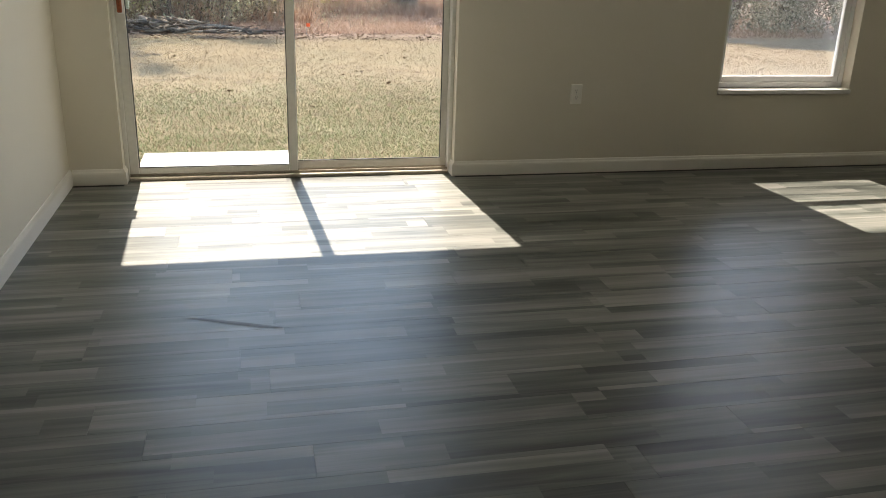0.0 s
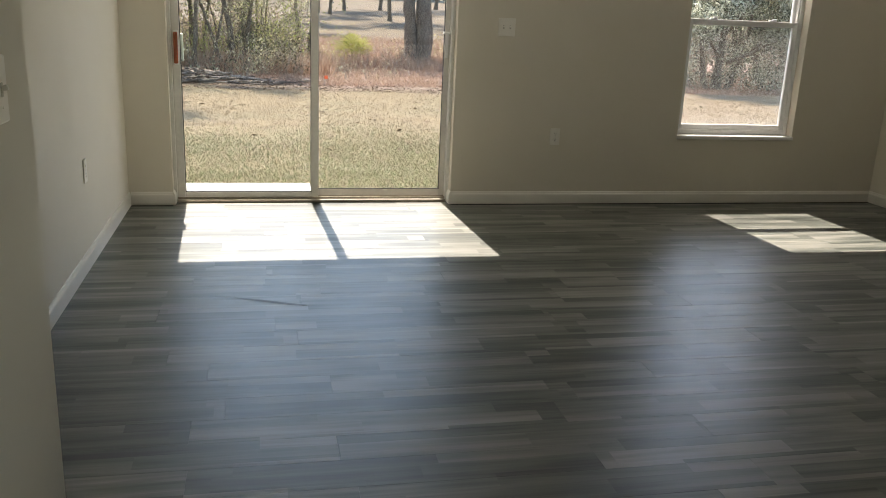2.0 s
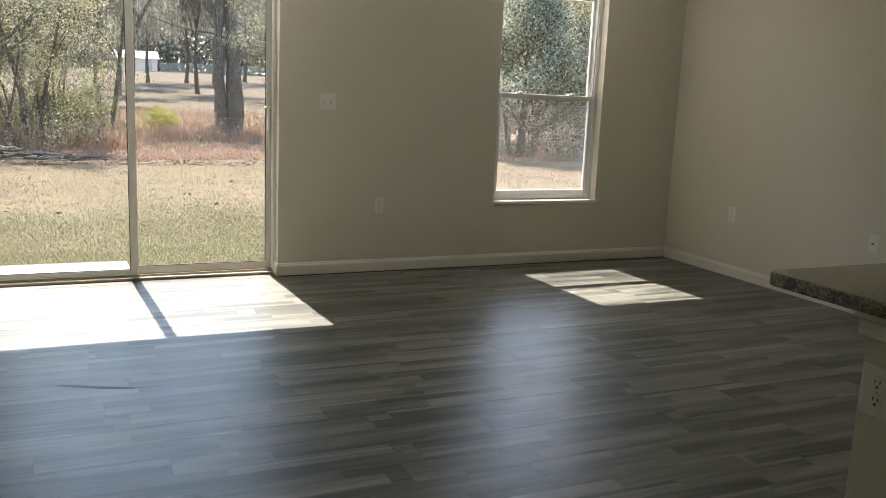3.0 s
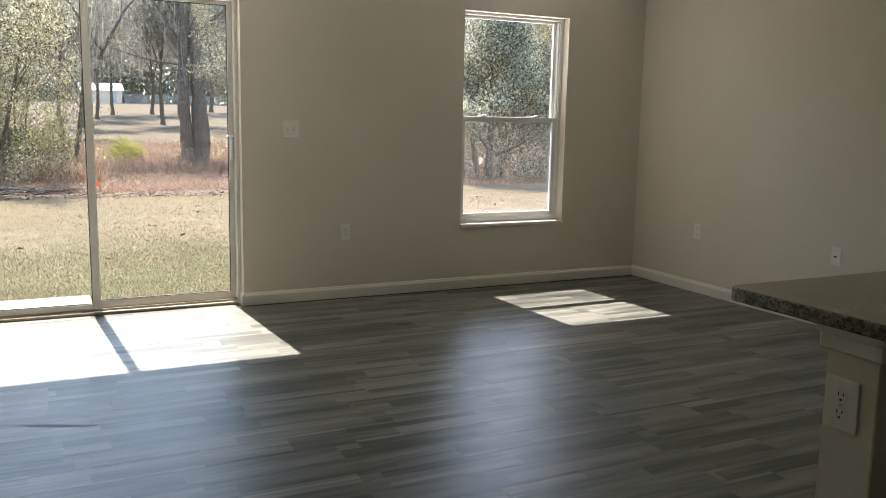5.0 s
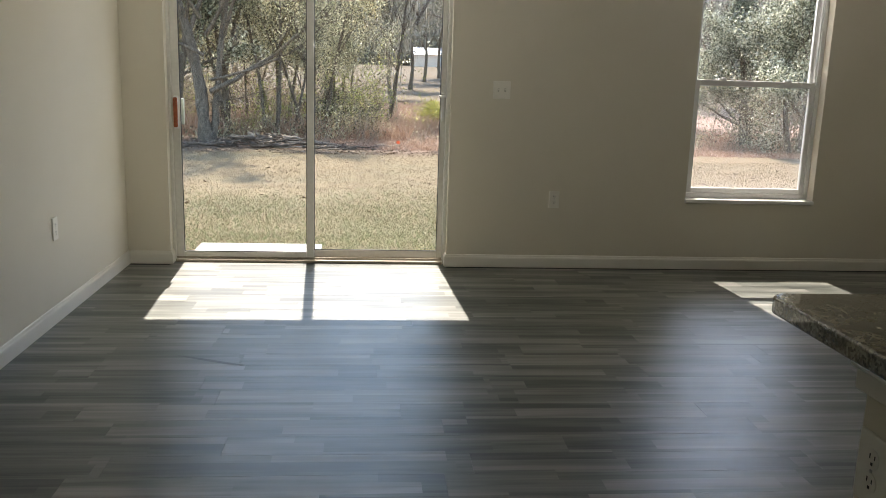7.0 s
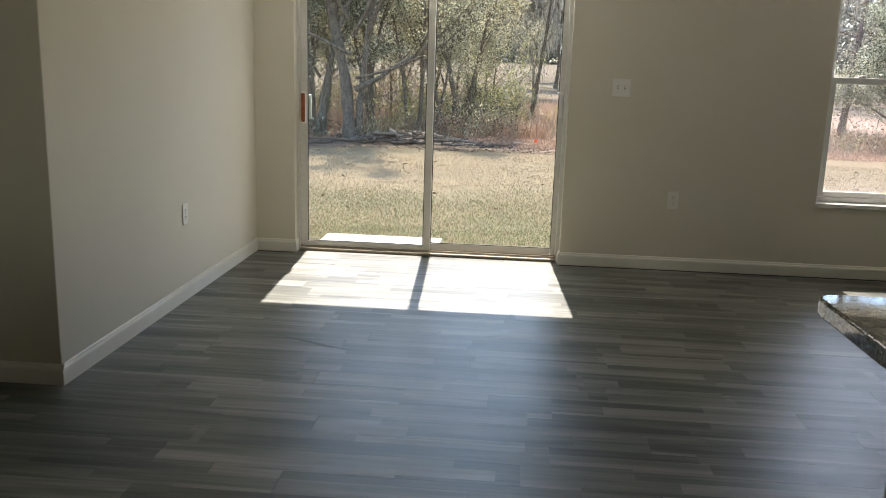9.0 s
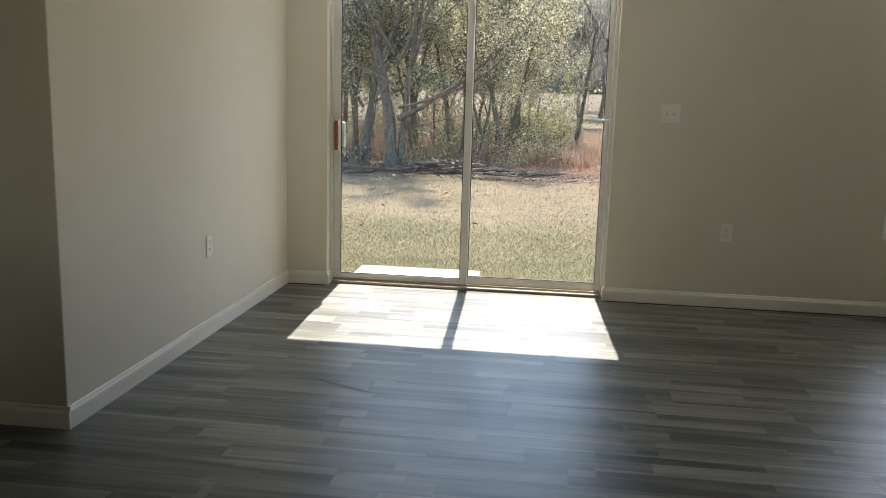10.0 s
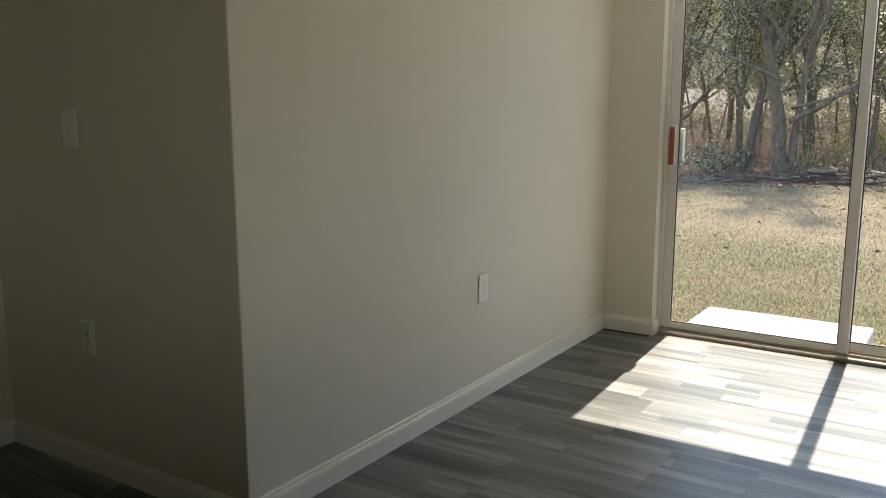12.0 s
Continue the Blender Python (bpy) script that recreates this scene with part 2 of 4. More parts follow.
BARK_PINE = bark("pine_bark", (0.06, 0.045, 0.04), (0.20, 0.15, 0.13))
DEADWOOD = bark("dead_wood", (0.03, 0.022, 0.016), (0.12, 0.086, 0.062))
PALEWOOD = bark("pale_wood", (0.12, 0.086, 0.062), (0.30, 0.225, 0.165))
TWIG = bark("grey_twig", (0.14, 0.108, 0.082), (0.36, 0.29, 0.225))
# ramp ends put the crowns' shaded gaps and sunlit glints into leaf colour
LEAF_OAK = leaf("oak_leaf", [(0.28, (0.055, 0.053, 0.038)), (0.52, (0.32, 0.305, 0.185)), (0.78, (0.66, 0.62, 0.44))], 0.62, 0.32, 0.55)
LEAF_OLIVE = leaf("olive_leaf", [(0.28, (0.065, 0.052, 0.028)), (0.52, (0.36, 0.305, 0.155)), (0.78, (0.65, 0.56, 0.34))], 0.62, 0.36, 0.45)
LEAF_GREEN = leaf("green_leaf", [(0.28, (0.05, 0.056, 0.036)), (0.52, (0.27, 0.28, 0.19)), (0.78, (0.60, 0.60, 0.48))], 0.55, 0.36, 0.4)
# deep shade of the hollow between the oaks, put into the leaf colour
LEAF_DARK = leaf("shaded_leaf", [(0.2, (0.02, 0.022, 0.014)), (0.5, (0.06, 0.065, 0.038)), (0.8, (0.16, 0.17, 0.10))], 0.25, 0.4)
LEAF_LIME = leaf("lime_leaf", [(0.2, (0.15, 0.17, 0.045)), (0.5, (0.38, 0.40, 0.12)), (0.8, (0.56, 0.55, 0.22))], 0.5, 0.4)
LEAF_UNDER = leaf("undergrowth_leaf", [(0.2, (0.06, 0.048, 0.032)), (0.5, (0.20, 0.155, 0.098)), (0.8, (0.42, 0.34, 0.235))], 0.4, 0.5)
LEAF_PALM = leaf("palm_leaf", [(0.2, (0.16, 0.17, 0.045)), (0.5, (0.32, 0.31, 0.085)), (0.8, (0.48, 0.44, 0.15))], 0.5, 0.4)
# far trees and woods: distance haze is put into greyed, pale leaf colours
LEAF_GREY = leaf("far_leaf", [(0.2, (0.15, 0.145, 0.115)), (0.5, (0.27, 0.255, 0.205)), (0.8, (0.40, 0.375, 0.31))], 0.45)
LEAF_FAR = leaf("hazed_woods_leaf", [(0.2, (0.14, 0.135, 0.11)), (0.5, (0.24, 0.23, 0.19)), (0.8, (0.36, 0.34, 0.29))], 0.35)
MOSS = leaf("spanish_moss", [(0.2, (0.22, 0.20, 0.165)), (0.8, (0.46, 0.42, 0.36))], 0.45, 0.9)
STRAW = leaf("dry_straw", [(0.2, (0.20, 0.118, 0.084)), (0.5, (0.38, 0.248, 0.18)), (0.8, (0.52, 0.38, 0.295))], 0.4, 0.8, 0.1)
BLADE = leaf("lawn_blade", [(0.2, (0.122, 0.086, 0.054)), (0.45, (0.183, 0.134, 0.084)), (0.8, (0.275, 0.203, 0.130))], 0.3, 0.8, 0.1)
BLADE_GREEN = leaf("green_blade", [(0.2, (0.105, 0.135, 0.060)), (0.8, (0.215, 0.255, 0.125))], 0.35, 0.7, 0.1)
DRY_LEAF = leaf("fallen_leaf", [(0.2, (0.085, 0.054, 0.038)), (0.55, (0.15, 0.098, 0.068)), (0.85, (0.27, 0.19, 0.135))], 0.1, 0.8, 0.1)
ROOF_METAL = plain("white_roof", (0.80, 0.80, 0.80), 0.5)
SHED_WALL = plain("shed_wall", (0.72, 0.58, 0.48), 0.8)
FENCE_METAL = plain("fence_metal", (0.30, 0.29, 0.27), 0.6)
ORANGE = plain("orange_flag", (0.85, 0.12, 0.03), 0.6)


# ---- mesh helpers ----
def finish(name, me, material, parent=None, label="", smooth=False):
    me.materials.append(material)
    if smooth:
        for p in me.polygons:
            p.use_smooth = True
    ob = new(name, me)
    ob.parent = parent
    return tagged(ob, label)


def part(name, bm, material, parent=None, label="", smooth=False):
    me = bpy.data.meshes.new(name)
    bm.normal_update()
    bm.to_mesh(me)
    bm.free()
    return finish(name, me, material, parent, label, smooth)


def box(bm, lo, hi, bevel=0.0, segments=1):
    """A box between two corners, with its edges rounded."""
    made = bmesh.ops.create_cube(bm, size=1)["verts"]
    for v in made:
        v.co = Vector([lo[i] + (v.co[i] + 0.5) * (hi[i] - lo[i]) for i in range(3)])
    if bevel:
        edges = list({e for v in made for e in v.link_edges})
        bmesh.ops.bevel(bm, geom=edges, offset=bevel, segments=segments, profile=0.5, affect="EDGES")
    return bm


def block(lo, hi, bevel=0.0, segments=1):
    return box(bmesh.new(), lo, hi, bevel, segments)


def structure(name, bm, material, label=""):
    return tagged(part(name, bm, material), label, kind="structure")


def holder(name, at, label, category, group=""):
    ob = new(name)
    ob.location = at
    ob.empty_display_size = 0.1
    return tagged(ob, label, category, group)


def quads_mesh(name, corners, faces_of=4):
    """A mesh of loose polygons from an array (n, faces_of, 3)."""
    n = len(corners)
    me = bpy.data.meshes.new(name)
    me.vertices.add(n * faces_of)
    me.vertices.foreach_set("co", corners.reshape(-1).astype(np.float32))
    me.loops.add(n * faces_of)
    me.loops.foreach_set("vertex_index", np.arange(n * faces_of, dtype=np.int32))
    me.polygons.add(n)
    me.polygons.foreach_set("loop_start", np.arange(n, dtype=np.int32) * faces_of)
    me.update(calc_edges=True)
    return me


# ---- the room ----
BACK, RIGHT, LEFT = 5.04, 4.85, -0.62
DOOR_L, DOOR_R, DOOR_TOP = -0.345, 1.508, 2.066
JAMB_L, JAMB_R = -0.345, 1.508
WIN_L, WIN_R, WIN_B, WIN_T = 3.172, 4.100, 0.487, 2.093
OUT = 5.24
TOP = 2.62
SOUTH = -4.2

structure("floor", block((-2.2, SOUTH - 0.1, -0.20), (5.0, OUT, -0.004)), SUBFLOOR, "dark underlay beneath grey vinyl planks")
structure("ceiling", block((-2.2, SOUTH - 0.1, TOP), (5.0, OUT, TOP + 0.15)), CEIL, "white textured plaster ceiling")


def wall_with_openings():
    """The outer wall: openings go through it, and are wider outside than inside the frames."""
    bm = bmesh.new()
    rebate = 5.155
    for y0, y1, g in ((BACK, rebate, 0.0), (rebate, OUT, 0.10)):
        xs = [-2.2, DOOR_L - g * 0.2, DOOR_R + g * 0.2, WIN_L - g * 0.2, WIN_R + g * 0.2, 5.0]
        box(bm, (xs[0], y0, -0.2), (xs[1], y1, TOP))
        box(bm, (xs[1], y0, DOOR_TOP + g), (xs[2], y1, TOP))
        box(bm, (xs[1], y0, -0.2), (xs[2], y1, -0.004))
        box(bm, (xs[2], y0, -0.2), (xs[3], y1, TOP))
        box(bm, (xs[3], y0, -0.2), (xs[4], y1, WIN_B - 0.02))
        box(bm, (xs[3], y0, WIN_T + g), (xs[4], y1, TOP))
        box(bm, (xs[4], y0, -0.2), (xs[5], y1, TOP))
    return bm


structure("wall_north", wall_with_openings(), WALL, "greige painted wall with a patio door and a window")


def corner_wall():
    """The side wall and the passage wall meet in one outer corner."""
    bm = bmesh.new()
    t = 0.115
    foot = [(LEFT, BACK), (LEFT - t, BACK), (LEFT - t, 2.40 + t), (-1.96, 2.40 + t), (-1.96, 2.40), (LEFT, 2.40)]
    f = bm.faces.new([bm.verts.new((x, y, -0.004)) for x, y in foot])
    top = bmesh.ops.extrude_face_region(bm, geom=[f])["geom"]
    bmesh.ops.translate(bm, vec=(0, 0, TOP + 0.004), verts=[v for v in top if isinstance(v, bmesh.types.BMVert)])
    bmesh.ops.recalc_face_normals(bm, faces=bm.faces)
    edge = [e for e in bm.edges if all(abs(v.co.x - LEFT) < 1e-4 and abs(v.co.y - 2.40) < 1e-4 for v in e.verts)]
    bmesh.ops.bevel(bm, geom=edge, offset=0.005, segments=3, profile=0.5, affect="EDGES")
    return bm


structure("wall_west", corner_wall(), WALL, "greige painted corner wall between the room and a dim passage")
structure("wall_hall_end", block((-1.96, 1.20, -0.004), (-1.84, 2.40, TOP)), WALL, "greige painted end wall of a passage")
structure("wall_hall_south", block((-1.96, 1.085, -0.004), (-0.32, 1.20, TOP)), WALL, "greige painted wall of a dim passage")
structure("wall_entry", block((-0.32, SOUTH, -0.004), (-0.205, 1.20, TOP), 0.004), WALL, "greige painted wall of the entry")
# opening for the added window, out of view
KIT_S, KIT_N, KIT_B, KIT_T = -2.05, -1.15, 1.10, 2.00
side = bmesh.new()
box(side, (RIGHT, SOUTH, -0.004), (RIGHT + 0.15, KIT_S, TOP))
box(side, (RIGHT, KIT_N, -0.004), (RIGHT + 0.15, BACK, TOP))
box(side, (RIGHT, KIT_S, -0.004), (RIGHT + 0.15, KIT_N, KIT_B))
box(side, (RIGHT, KIT_S, KIT_T), (RIGHT + 0.15, KIT_N, TOP))
structure("wall_east", side, WALL, "greige painted side wall with a small added window out of view")
structure("wall_south", block((-0.205, SOUTH - 0.12, -0.004), (RIGHT + 0.15, SOUTH, TOP)), WALL, "greige painted wall closing the room")

BASE = [(0.0, 0.0), (0.014, 0.0), (0.014, 0.060), (0.0125, 0.068), (0.0085, 0.074), (0.006, 0.083), (0.003, 0.086), (0.0, 0.086)]


def baseboard(x0, y0, x1, y1, label="cream painted baseboard with a moulded top edge"):
    """A moulded board along a wall; the room lies on the left of the way from start to end."""
    a, b = Vector((x0, y0, 0)), Vector((x1, y1, 0))
    along = (b - a).normalized()
    side = Vector((-along.y, along.x, 0))
    bm = bmesh.new()
    ends = [[bm.verts.new(p + side * d + Vector((0, 0, h))) for d, h in BASE] for p in (a, b)]
    n = len(BASE)
    for i in range(n):
        bm.faces.new((ends[0][i], ends[0][(i + 1) % n], ends[1][(i + 1) % n], ends[1][i]))
    bm.faces.new(ends[0][::-1])
    bm.faces.new(ends[1])
    bmesh.ops.recalc_face_normals(bm, faces=bm.faces)
    structure("baseboard", bm, TRIM, label)


baseboard(DOOR_L, BACK, LEFT + 0.014, BACK)
baseboard(DOOR_L, 5.125, DOOR_L, BACK - 0.014)
baseboard(DOOR_R, BACK - 0.014, DOOR_R, 5.125)
baseboard(RIGHT - 0.014, BACK, DOOR_R, BACK)
baseboard(LEFT, BACK, LEFT, 2.40)
baseboard(LEFT + 0.014, 2.40, -1.826, 2.40)
baseboard(-1.84, 2.40, -1.84, 1.20)
baseboard(-1.84, 1.20, -0.205, 1.20)
baseboard(-0.205, 1.214, -0.205, SOUTH)
baseboard(RIGHT, SOUTH, RIGHT, BACK)


# ---- patio door ----
def patio_door():
    door = tagged(holder("door_1", (0.57, 5.15, 0), "almond-framed sliding glass patio door, closed", "door"), kind="structure")
    y0, y1 = 5.110, 5.205
    inv = Matrix.Translation((-0.57, -5.15, 0))

    def put(name, bm, material, parent=door, label=""):
        bmesh.ops.transform(bm, matrix=inv, verts=bm.verts)
        return part(name, bm, material, parent, label)
    put("head_frame", block((DOOR_L, y0, 2.035), (DOOR_R, y1, DOOR_TOP), 0.003), ALUMINIUM)
    put("jamb", block((DOOR_L, y0, 0.0), (JAMB_L + 0.022, y1, 2.035), 0.003), ALUMINIUM)
    put("jamb", block((JAMB_R - 0.024, y0, 0.0), (DOOR_R, y1, 2.035), 0.003), ALUMINIUM)
    sill = bmesh.new()
    box(sill, (JAMB_L + 0.022, 5.085, 0.0), (JAMB_R - 0.024, 5.21, 0.020), 0.003)
    box(sill, (JAMB_L + 0.022, 5.118, 0.020), (JAMB_R - 0.024, 5.123, 0.034))
    box(sill, (JAMB_L + 0.022, 5.160, 0.020), (JAMB_R - 0.024, 5.165, 0.034))
    put("sill_track", sill, TRACK, label="bronze-coloured sill track")

    def leaf_panel(x0, x1, y, left, right, bottom, top):
        name = "sliding_panel" if y < 5.15 else "fixed_panel"
        rails = bmesh.new()
        zb, zt = 0.026, 2.037
        box(rails, (x0, y - 0.016, zb), (x0 + left, y + 0.016, zt), 0.003)
        box(rails, (x1 - right, y - 0.016, zb), (x1, y + 0.016, zt), 0.003)
        box(rails, (x0 + left, y - 0.016, zb), (x1 - right, y + 0.016, zb + bottom), 0.003)
        box(rails, (x0 + left, y - 0.016, zt - top), (x1 - right, y + 0.016, zt), 0.003)
        panel = put(name, rails, ALUMINIUM)
        g = put("pane", block((x0 + left - 0.004, y - 0.003, zb + bottom - 0.004), (x1 - right + 0.004, y + 0.003, zt - top + 0.004)), GLASS_DOOR, panel)
        g.visible_shadow = False
        seal = bmesh.new()
        ends = (x0 + left, x1 - right, zb + bottom, zt - top)
        for lo, hi in (((ends[0], ends[2]), (ends[0] + 0.005, ends[3])), ((ends[1] - 0.005, ends[2]), (ends[1], ends[3])),
                       ((ends[0] + 0.005, ends[2]), (ends[1] - 0.005, ends[2] + 0.005)), ((ends[0] + 0.005, ends[3] - 0.005), (ends[1] - 0.005, ends[3]))):
            box(seal, (lo[0], y - 0.012, lo[1]), (hi[0], y - 0.004, hi[1]))
        put("gasket", seal, SLOT, panel, "black glazing gasket")
        return panel
    slide = leaf_panel(JAMB_L + 0.022, 0.600, 5.139, 0.050, 0.047, 0.040, 0.026)
    leaf_panel(0.552, JAMB_R - 0.024, 5.180, 0.047, 0.034, 0.052, 0.026)
    hx = JAMB_L + 0.050
    grip = bmesh.new()
    box(grip, (hx - 0.012, 5.072, 0.905), (hx + 0.014, 5.094, 1.100), 0.008, 3)
    put("handle", grip, HANDLE_WOOD, slide, "red-brown wooden pull handle")
    mount = bmesh.new()
    box(mount, (hx - 0.016, 5.115, 0.895), (hx + 0.015, 5.124, 1.110), 0.003)
    for z in (0.925, 1.080):
        box(mount, (hx - 0.008, 5.088, z - 0.012), (hx + 0.010, 5.118, z + 0.012), 0.002)
    put("handle_mount", mount, VINYL, slide, "white handle mount")
    outer = bmesh.new()
    box(outer, (hx + 0.008, 5.158, 0.92), (hx + 0.040, 5.184, 1.09), 0.006, 2)
    put("outside_pull", outer, PULL, slide, "pale green outside pull")
    catch = bmesh.new()
    box(catch, (JAMB_R - 0.072, 5.128, 1.145), (JAMB_R - 0.026, 5.164, 1.160), 0.003)
    box(catch, (JAMB_R - 0.052, 5.150, 0.99), (JAMB_R - 0.034, 5.163, 1.146), 0.003)
    put("latch", catch, VINYL, door, "small white latch")
    return door


patio_door()


# ---- window ----
def single_hung_window():
    win = tagged(holder("window_1", (3.636, 5.15, WIN_B), "white vinyl single-hung window, closed, with two panes", "window"), kind="structure")
    inv = Matrix.Translation((-3.636, -5.15, -WIN_B))

    def put(name, bm, material, parent=win, label=""):
        bmesh.ops.transform(bm, matrix=inv, verts=bm.verts)
        return part(name, bm, material, parent, label)

    def ring(x0, x1, z0, z1, y0, y1, w, wb=None, wt=None):
        bm = bmesh.new()
        wb, wt = wb or w, wt or w
        box(bm, (x0, y0, z0), (x0 + w, y1, z1), 0.002)
        box(bm, (x1 - w, y0, z0), (x1, y1, z1), 0.002)
        box(bm, (x0 + w, y0, z0), (x1 - w, y1, z0 + wb), 0.002)
        box(bm, (x0 + w, y0, z1 - wt), (x1 - w, y1, z1), 0.002)
        return bm
    frame_bm = ring(WIN_L, WIN_R, WIN_B + 0.013, WIN_T, 5.118, 5.205, 0.030, 0.034, 0.018)
    box(frame_bm, (WIN_R - 0.040, 5.128, WIN_B + 0.047), (WIN_R - 0.030, 5.146, WIN_T - 0.03), 0.001)
    box(frame_bm, (WIN_L + 0.030, 5.128, WIN_B + 0.047), (WIN_L + 0.040, 5.146, WIN_T - 0.03), 0.001)
    put("window_frame", frame_bm, VINYL)
    lower = put("lower_sash", ring(WIN_L + 0.032, WIN_R - 0.032, WIN_B + 0.047, 1.318, 5.124, 5.152, 0.034, 0.036, 0.040), VINYL)
    upper = put("upper_sash", ring(WIN_L + 0.032, WIN_R - 0.032, 1.285, WIN_T - 0.018, 5.164, 5.190, 0.028, 0.034, 0.022), VINYL)
    for sash, y, z0, z1, w in ((lower, 5.140, WIN_B + 0.08, 1.28, 0.062), (upper, 5.178, 1.315, WIN_T - 0.038, 0.056)):
        g = put("pane", block((WIN_L + w, y - 0.003, z0), (WIN_R - w, y + 0.003, z1)), GLASS_WINDOW, sash)
        g.visible_shadow = False
    net = bmesh.new()
    bmesh.ops.create_grid(net, x_segments=1, y_segments=1, size=0.5)
    bmesh.ops.transform(net, matrix=Matrix.Translation(((WIN_L + WIN_R) / 2, 5.198, (WIN_B + 1.30) / 2)) @ Matrix.Rotation(radians(90), 4, "X") @ Matrix.Diagonal((WIN_R - WIN_L - 0.062, 1.30 - WIN_B - 0.10, 1, 1)), verts=net.verts)
    put("insect_screen", net, SCREEN, win, "fine grey insect screen")
    for x in (3.40, 3.87):
        lock = bmesh.new()
        box(lock, (x - 0.028, 5.126, 1.318), (x + 0.028, 5.150, 1.328), 0.003)
        box(lock, (x - 0.008, 5.118, 1.326), (x + 0.022, 5.138, 1.336), 0.003)
        put("sash_lock", lock, VINYL, lower)
    put("window_sill", block((WIN_L - 0.004, 5.022, WIN_B - 0.014), (WIN_R + 0.004, 5.150, WIN_B + 0.012), 0.004, 2), SILL_STONE, win, "white stone sill")


single_hung_window()


def added_kitchen_window():
    """An unseen window added on the kitchen side, to light the passage and the counter's end."""
    win = tagged(holder("window_2", (RIGHT + 0.11, (KIT_S + KIT_N) / 2, KIT_B), "small white vinyl window, unseen, added to light the passage", "window"), kind="structure")
    half, high = (KIT_N - KIT_S) / 2, KIT_T - KIT_B
    rim = bmesh.new()
    box(rim, (-0.02, -half, 0), (0.03, -half + 0.03, high), 0.003)
    box(rim, (-0.02, half - 0.03, 0), (0.03, half, high), 0.003)
    box(rim, (-0.02, -half + 0.03, 0), (0.03, half - 0.03, 0.03), 0.003)
    box(rim, (-0.02, -half + 0.03, high - 0.03), (0.03, half - 0.03, high), 0.003)
    part("window_frame", rim, VINYL, win)
    glass = part("pane", block((0.002, -half + 0.028, 0.028), (0.008, half - 0.028, high - 0.028)), GLASS_WINDOW, win)
    glass.visible_shadow = False


added_kitchen_window()


# ---- wall plates ----
def wall_plate(kind, at, turn, label, width=0.072, height=0.117):
    """A wall plate whose face looks along -y before the turn."""
    name = "light_switch" if kind == "switch" else "wall_outlet"
    ob = holder(name, at, label, "light switch" if kind == "switch" else "wall outlet", "wall plates")
    body = block((-width / 2, -0.0065, -height / 2), (width / 2, 0, height / 2), 0.004, 2)
    cover = part("cover", body, PLATE, ob)
    if kind == "outlet":
        for z in (0.0195, -0.0195):
            bm = bmesh.new()
            bmesh.ops.create_cone(bm, cap_ends=True, segments=20, radius1=0.0172, radius2=0.0166, depth=0.0012,
                                  matrix=Matrix.Translation((0, -0.0068, z)) @ Matrix.Rotation(radians(90), 4, "X"))
            face = part("receptacle", bm, PLATE, ob)
            for x, w, h, dz in ((-0.0063, 0.0022, 0.0085, 0.004), (0.0063, 0.0022, 0.007, 0.004), (0.0, 0.005, 0.005, -0.008)):
                part("slot", block((x - w / 2, -0.0080, z + dz - h / 2), (x + w / 2, -0.0072, z + dz + h / 2)), SLOT, face)
        screw = bmesh.new()
        bmesh.ops.create_cone(screw, cap_ends=True, segments=10, radius1=0.0035, radius2=0.003, depth=0.002,
                              matrix=Matrix.Translation((0, -0.0075, 0)) @ Matrix.Rotation(radians(90), 4, "X"))
        part("screw", screw, CHROME, cover)
    elif kind == "switch":
        count = 2 if width > 0.1 else 1
        for i in range(count):
            x = (i - (count - 1) / 2) * 0.046
            part("toggle_frame", block((x - 0.0055, -0.0078, -0.0125), (x + 0.0055, -0.0060, 0.0125), 0.0008), TOGGLE_GAP, ob)
            lever = block((x - 0.0038, -0.0185, -0.003), (x + 0.0038, -0.0070, 0.007), 0.0012)
            bmesh.ops.rotate(lever, cent=(x, -0.007, 0), matrix=Matrix.Rotation(radians(-18), 3, "X"), verts=lever.verts)
            part("toggle", lever, PLATE, ob)
            for z in (0.03, -0.03):
                part("screw", block((x - 0.003, -0.0076, z - 0.003), (x + 0.003, -0.0063, z + 0.003), 0.001), PLATE, cover)
    else:
        bm = bmesh.new()
        bmesh.ops.create_cone(bm, cap_ends=True, segments=12, radius1=0.006, radius2=0.005, depth=0.012,
                              matrix=Matrix.Translation((0, -0.011, 0)) @ Matrix.Rotation(radians(90), 4, "X"))
        part("jack", bm, SLOT, ob, "dark cable jack")
    ob.rotation_euler = (0, 0, radians(turn))
    return ob


wall_plate("switch", (1.845, BACK, 1.209), 0, "white two-gang toggle switch plate on the greige wall", 0.117, 0.117)
wall_plate("outlet", (2.241, BACK, 0.478), 0, "white duplex outlet plate low on the window wall")
wall_plate("outlet", (LEFT, 3.735, 0.474), 90, "white duplex outlet plate low on the side wall")
wall_plate("jack", (RIGHT, 3.02, 0.475), -90, "white cable jack plate low on the wall")
wall_plate("outlet", (RIGHT, 4.28, 0.475), -90, "white outlet plate low near the room corner")
wall_plate("switch", (-1.35, 2.40, 1.16), 0, "white single toggle switch plate in the dim passage")
wall_plate("outlet", (-1.34, 2.40, 0.472), 0, "white duplex outlet plate low in the dim passage")
wall_plate("switch", (-0.205, 0.994, 1.14), 90, "white toggle switch plate on the entry wall")


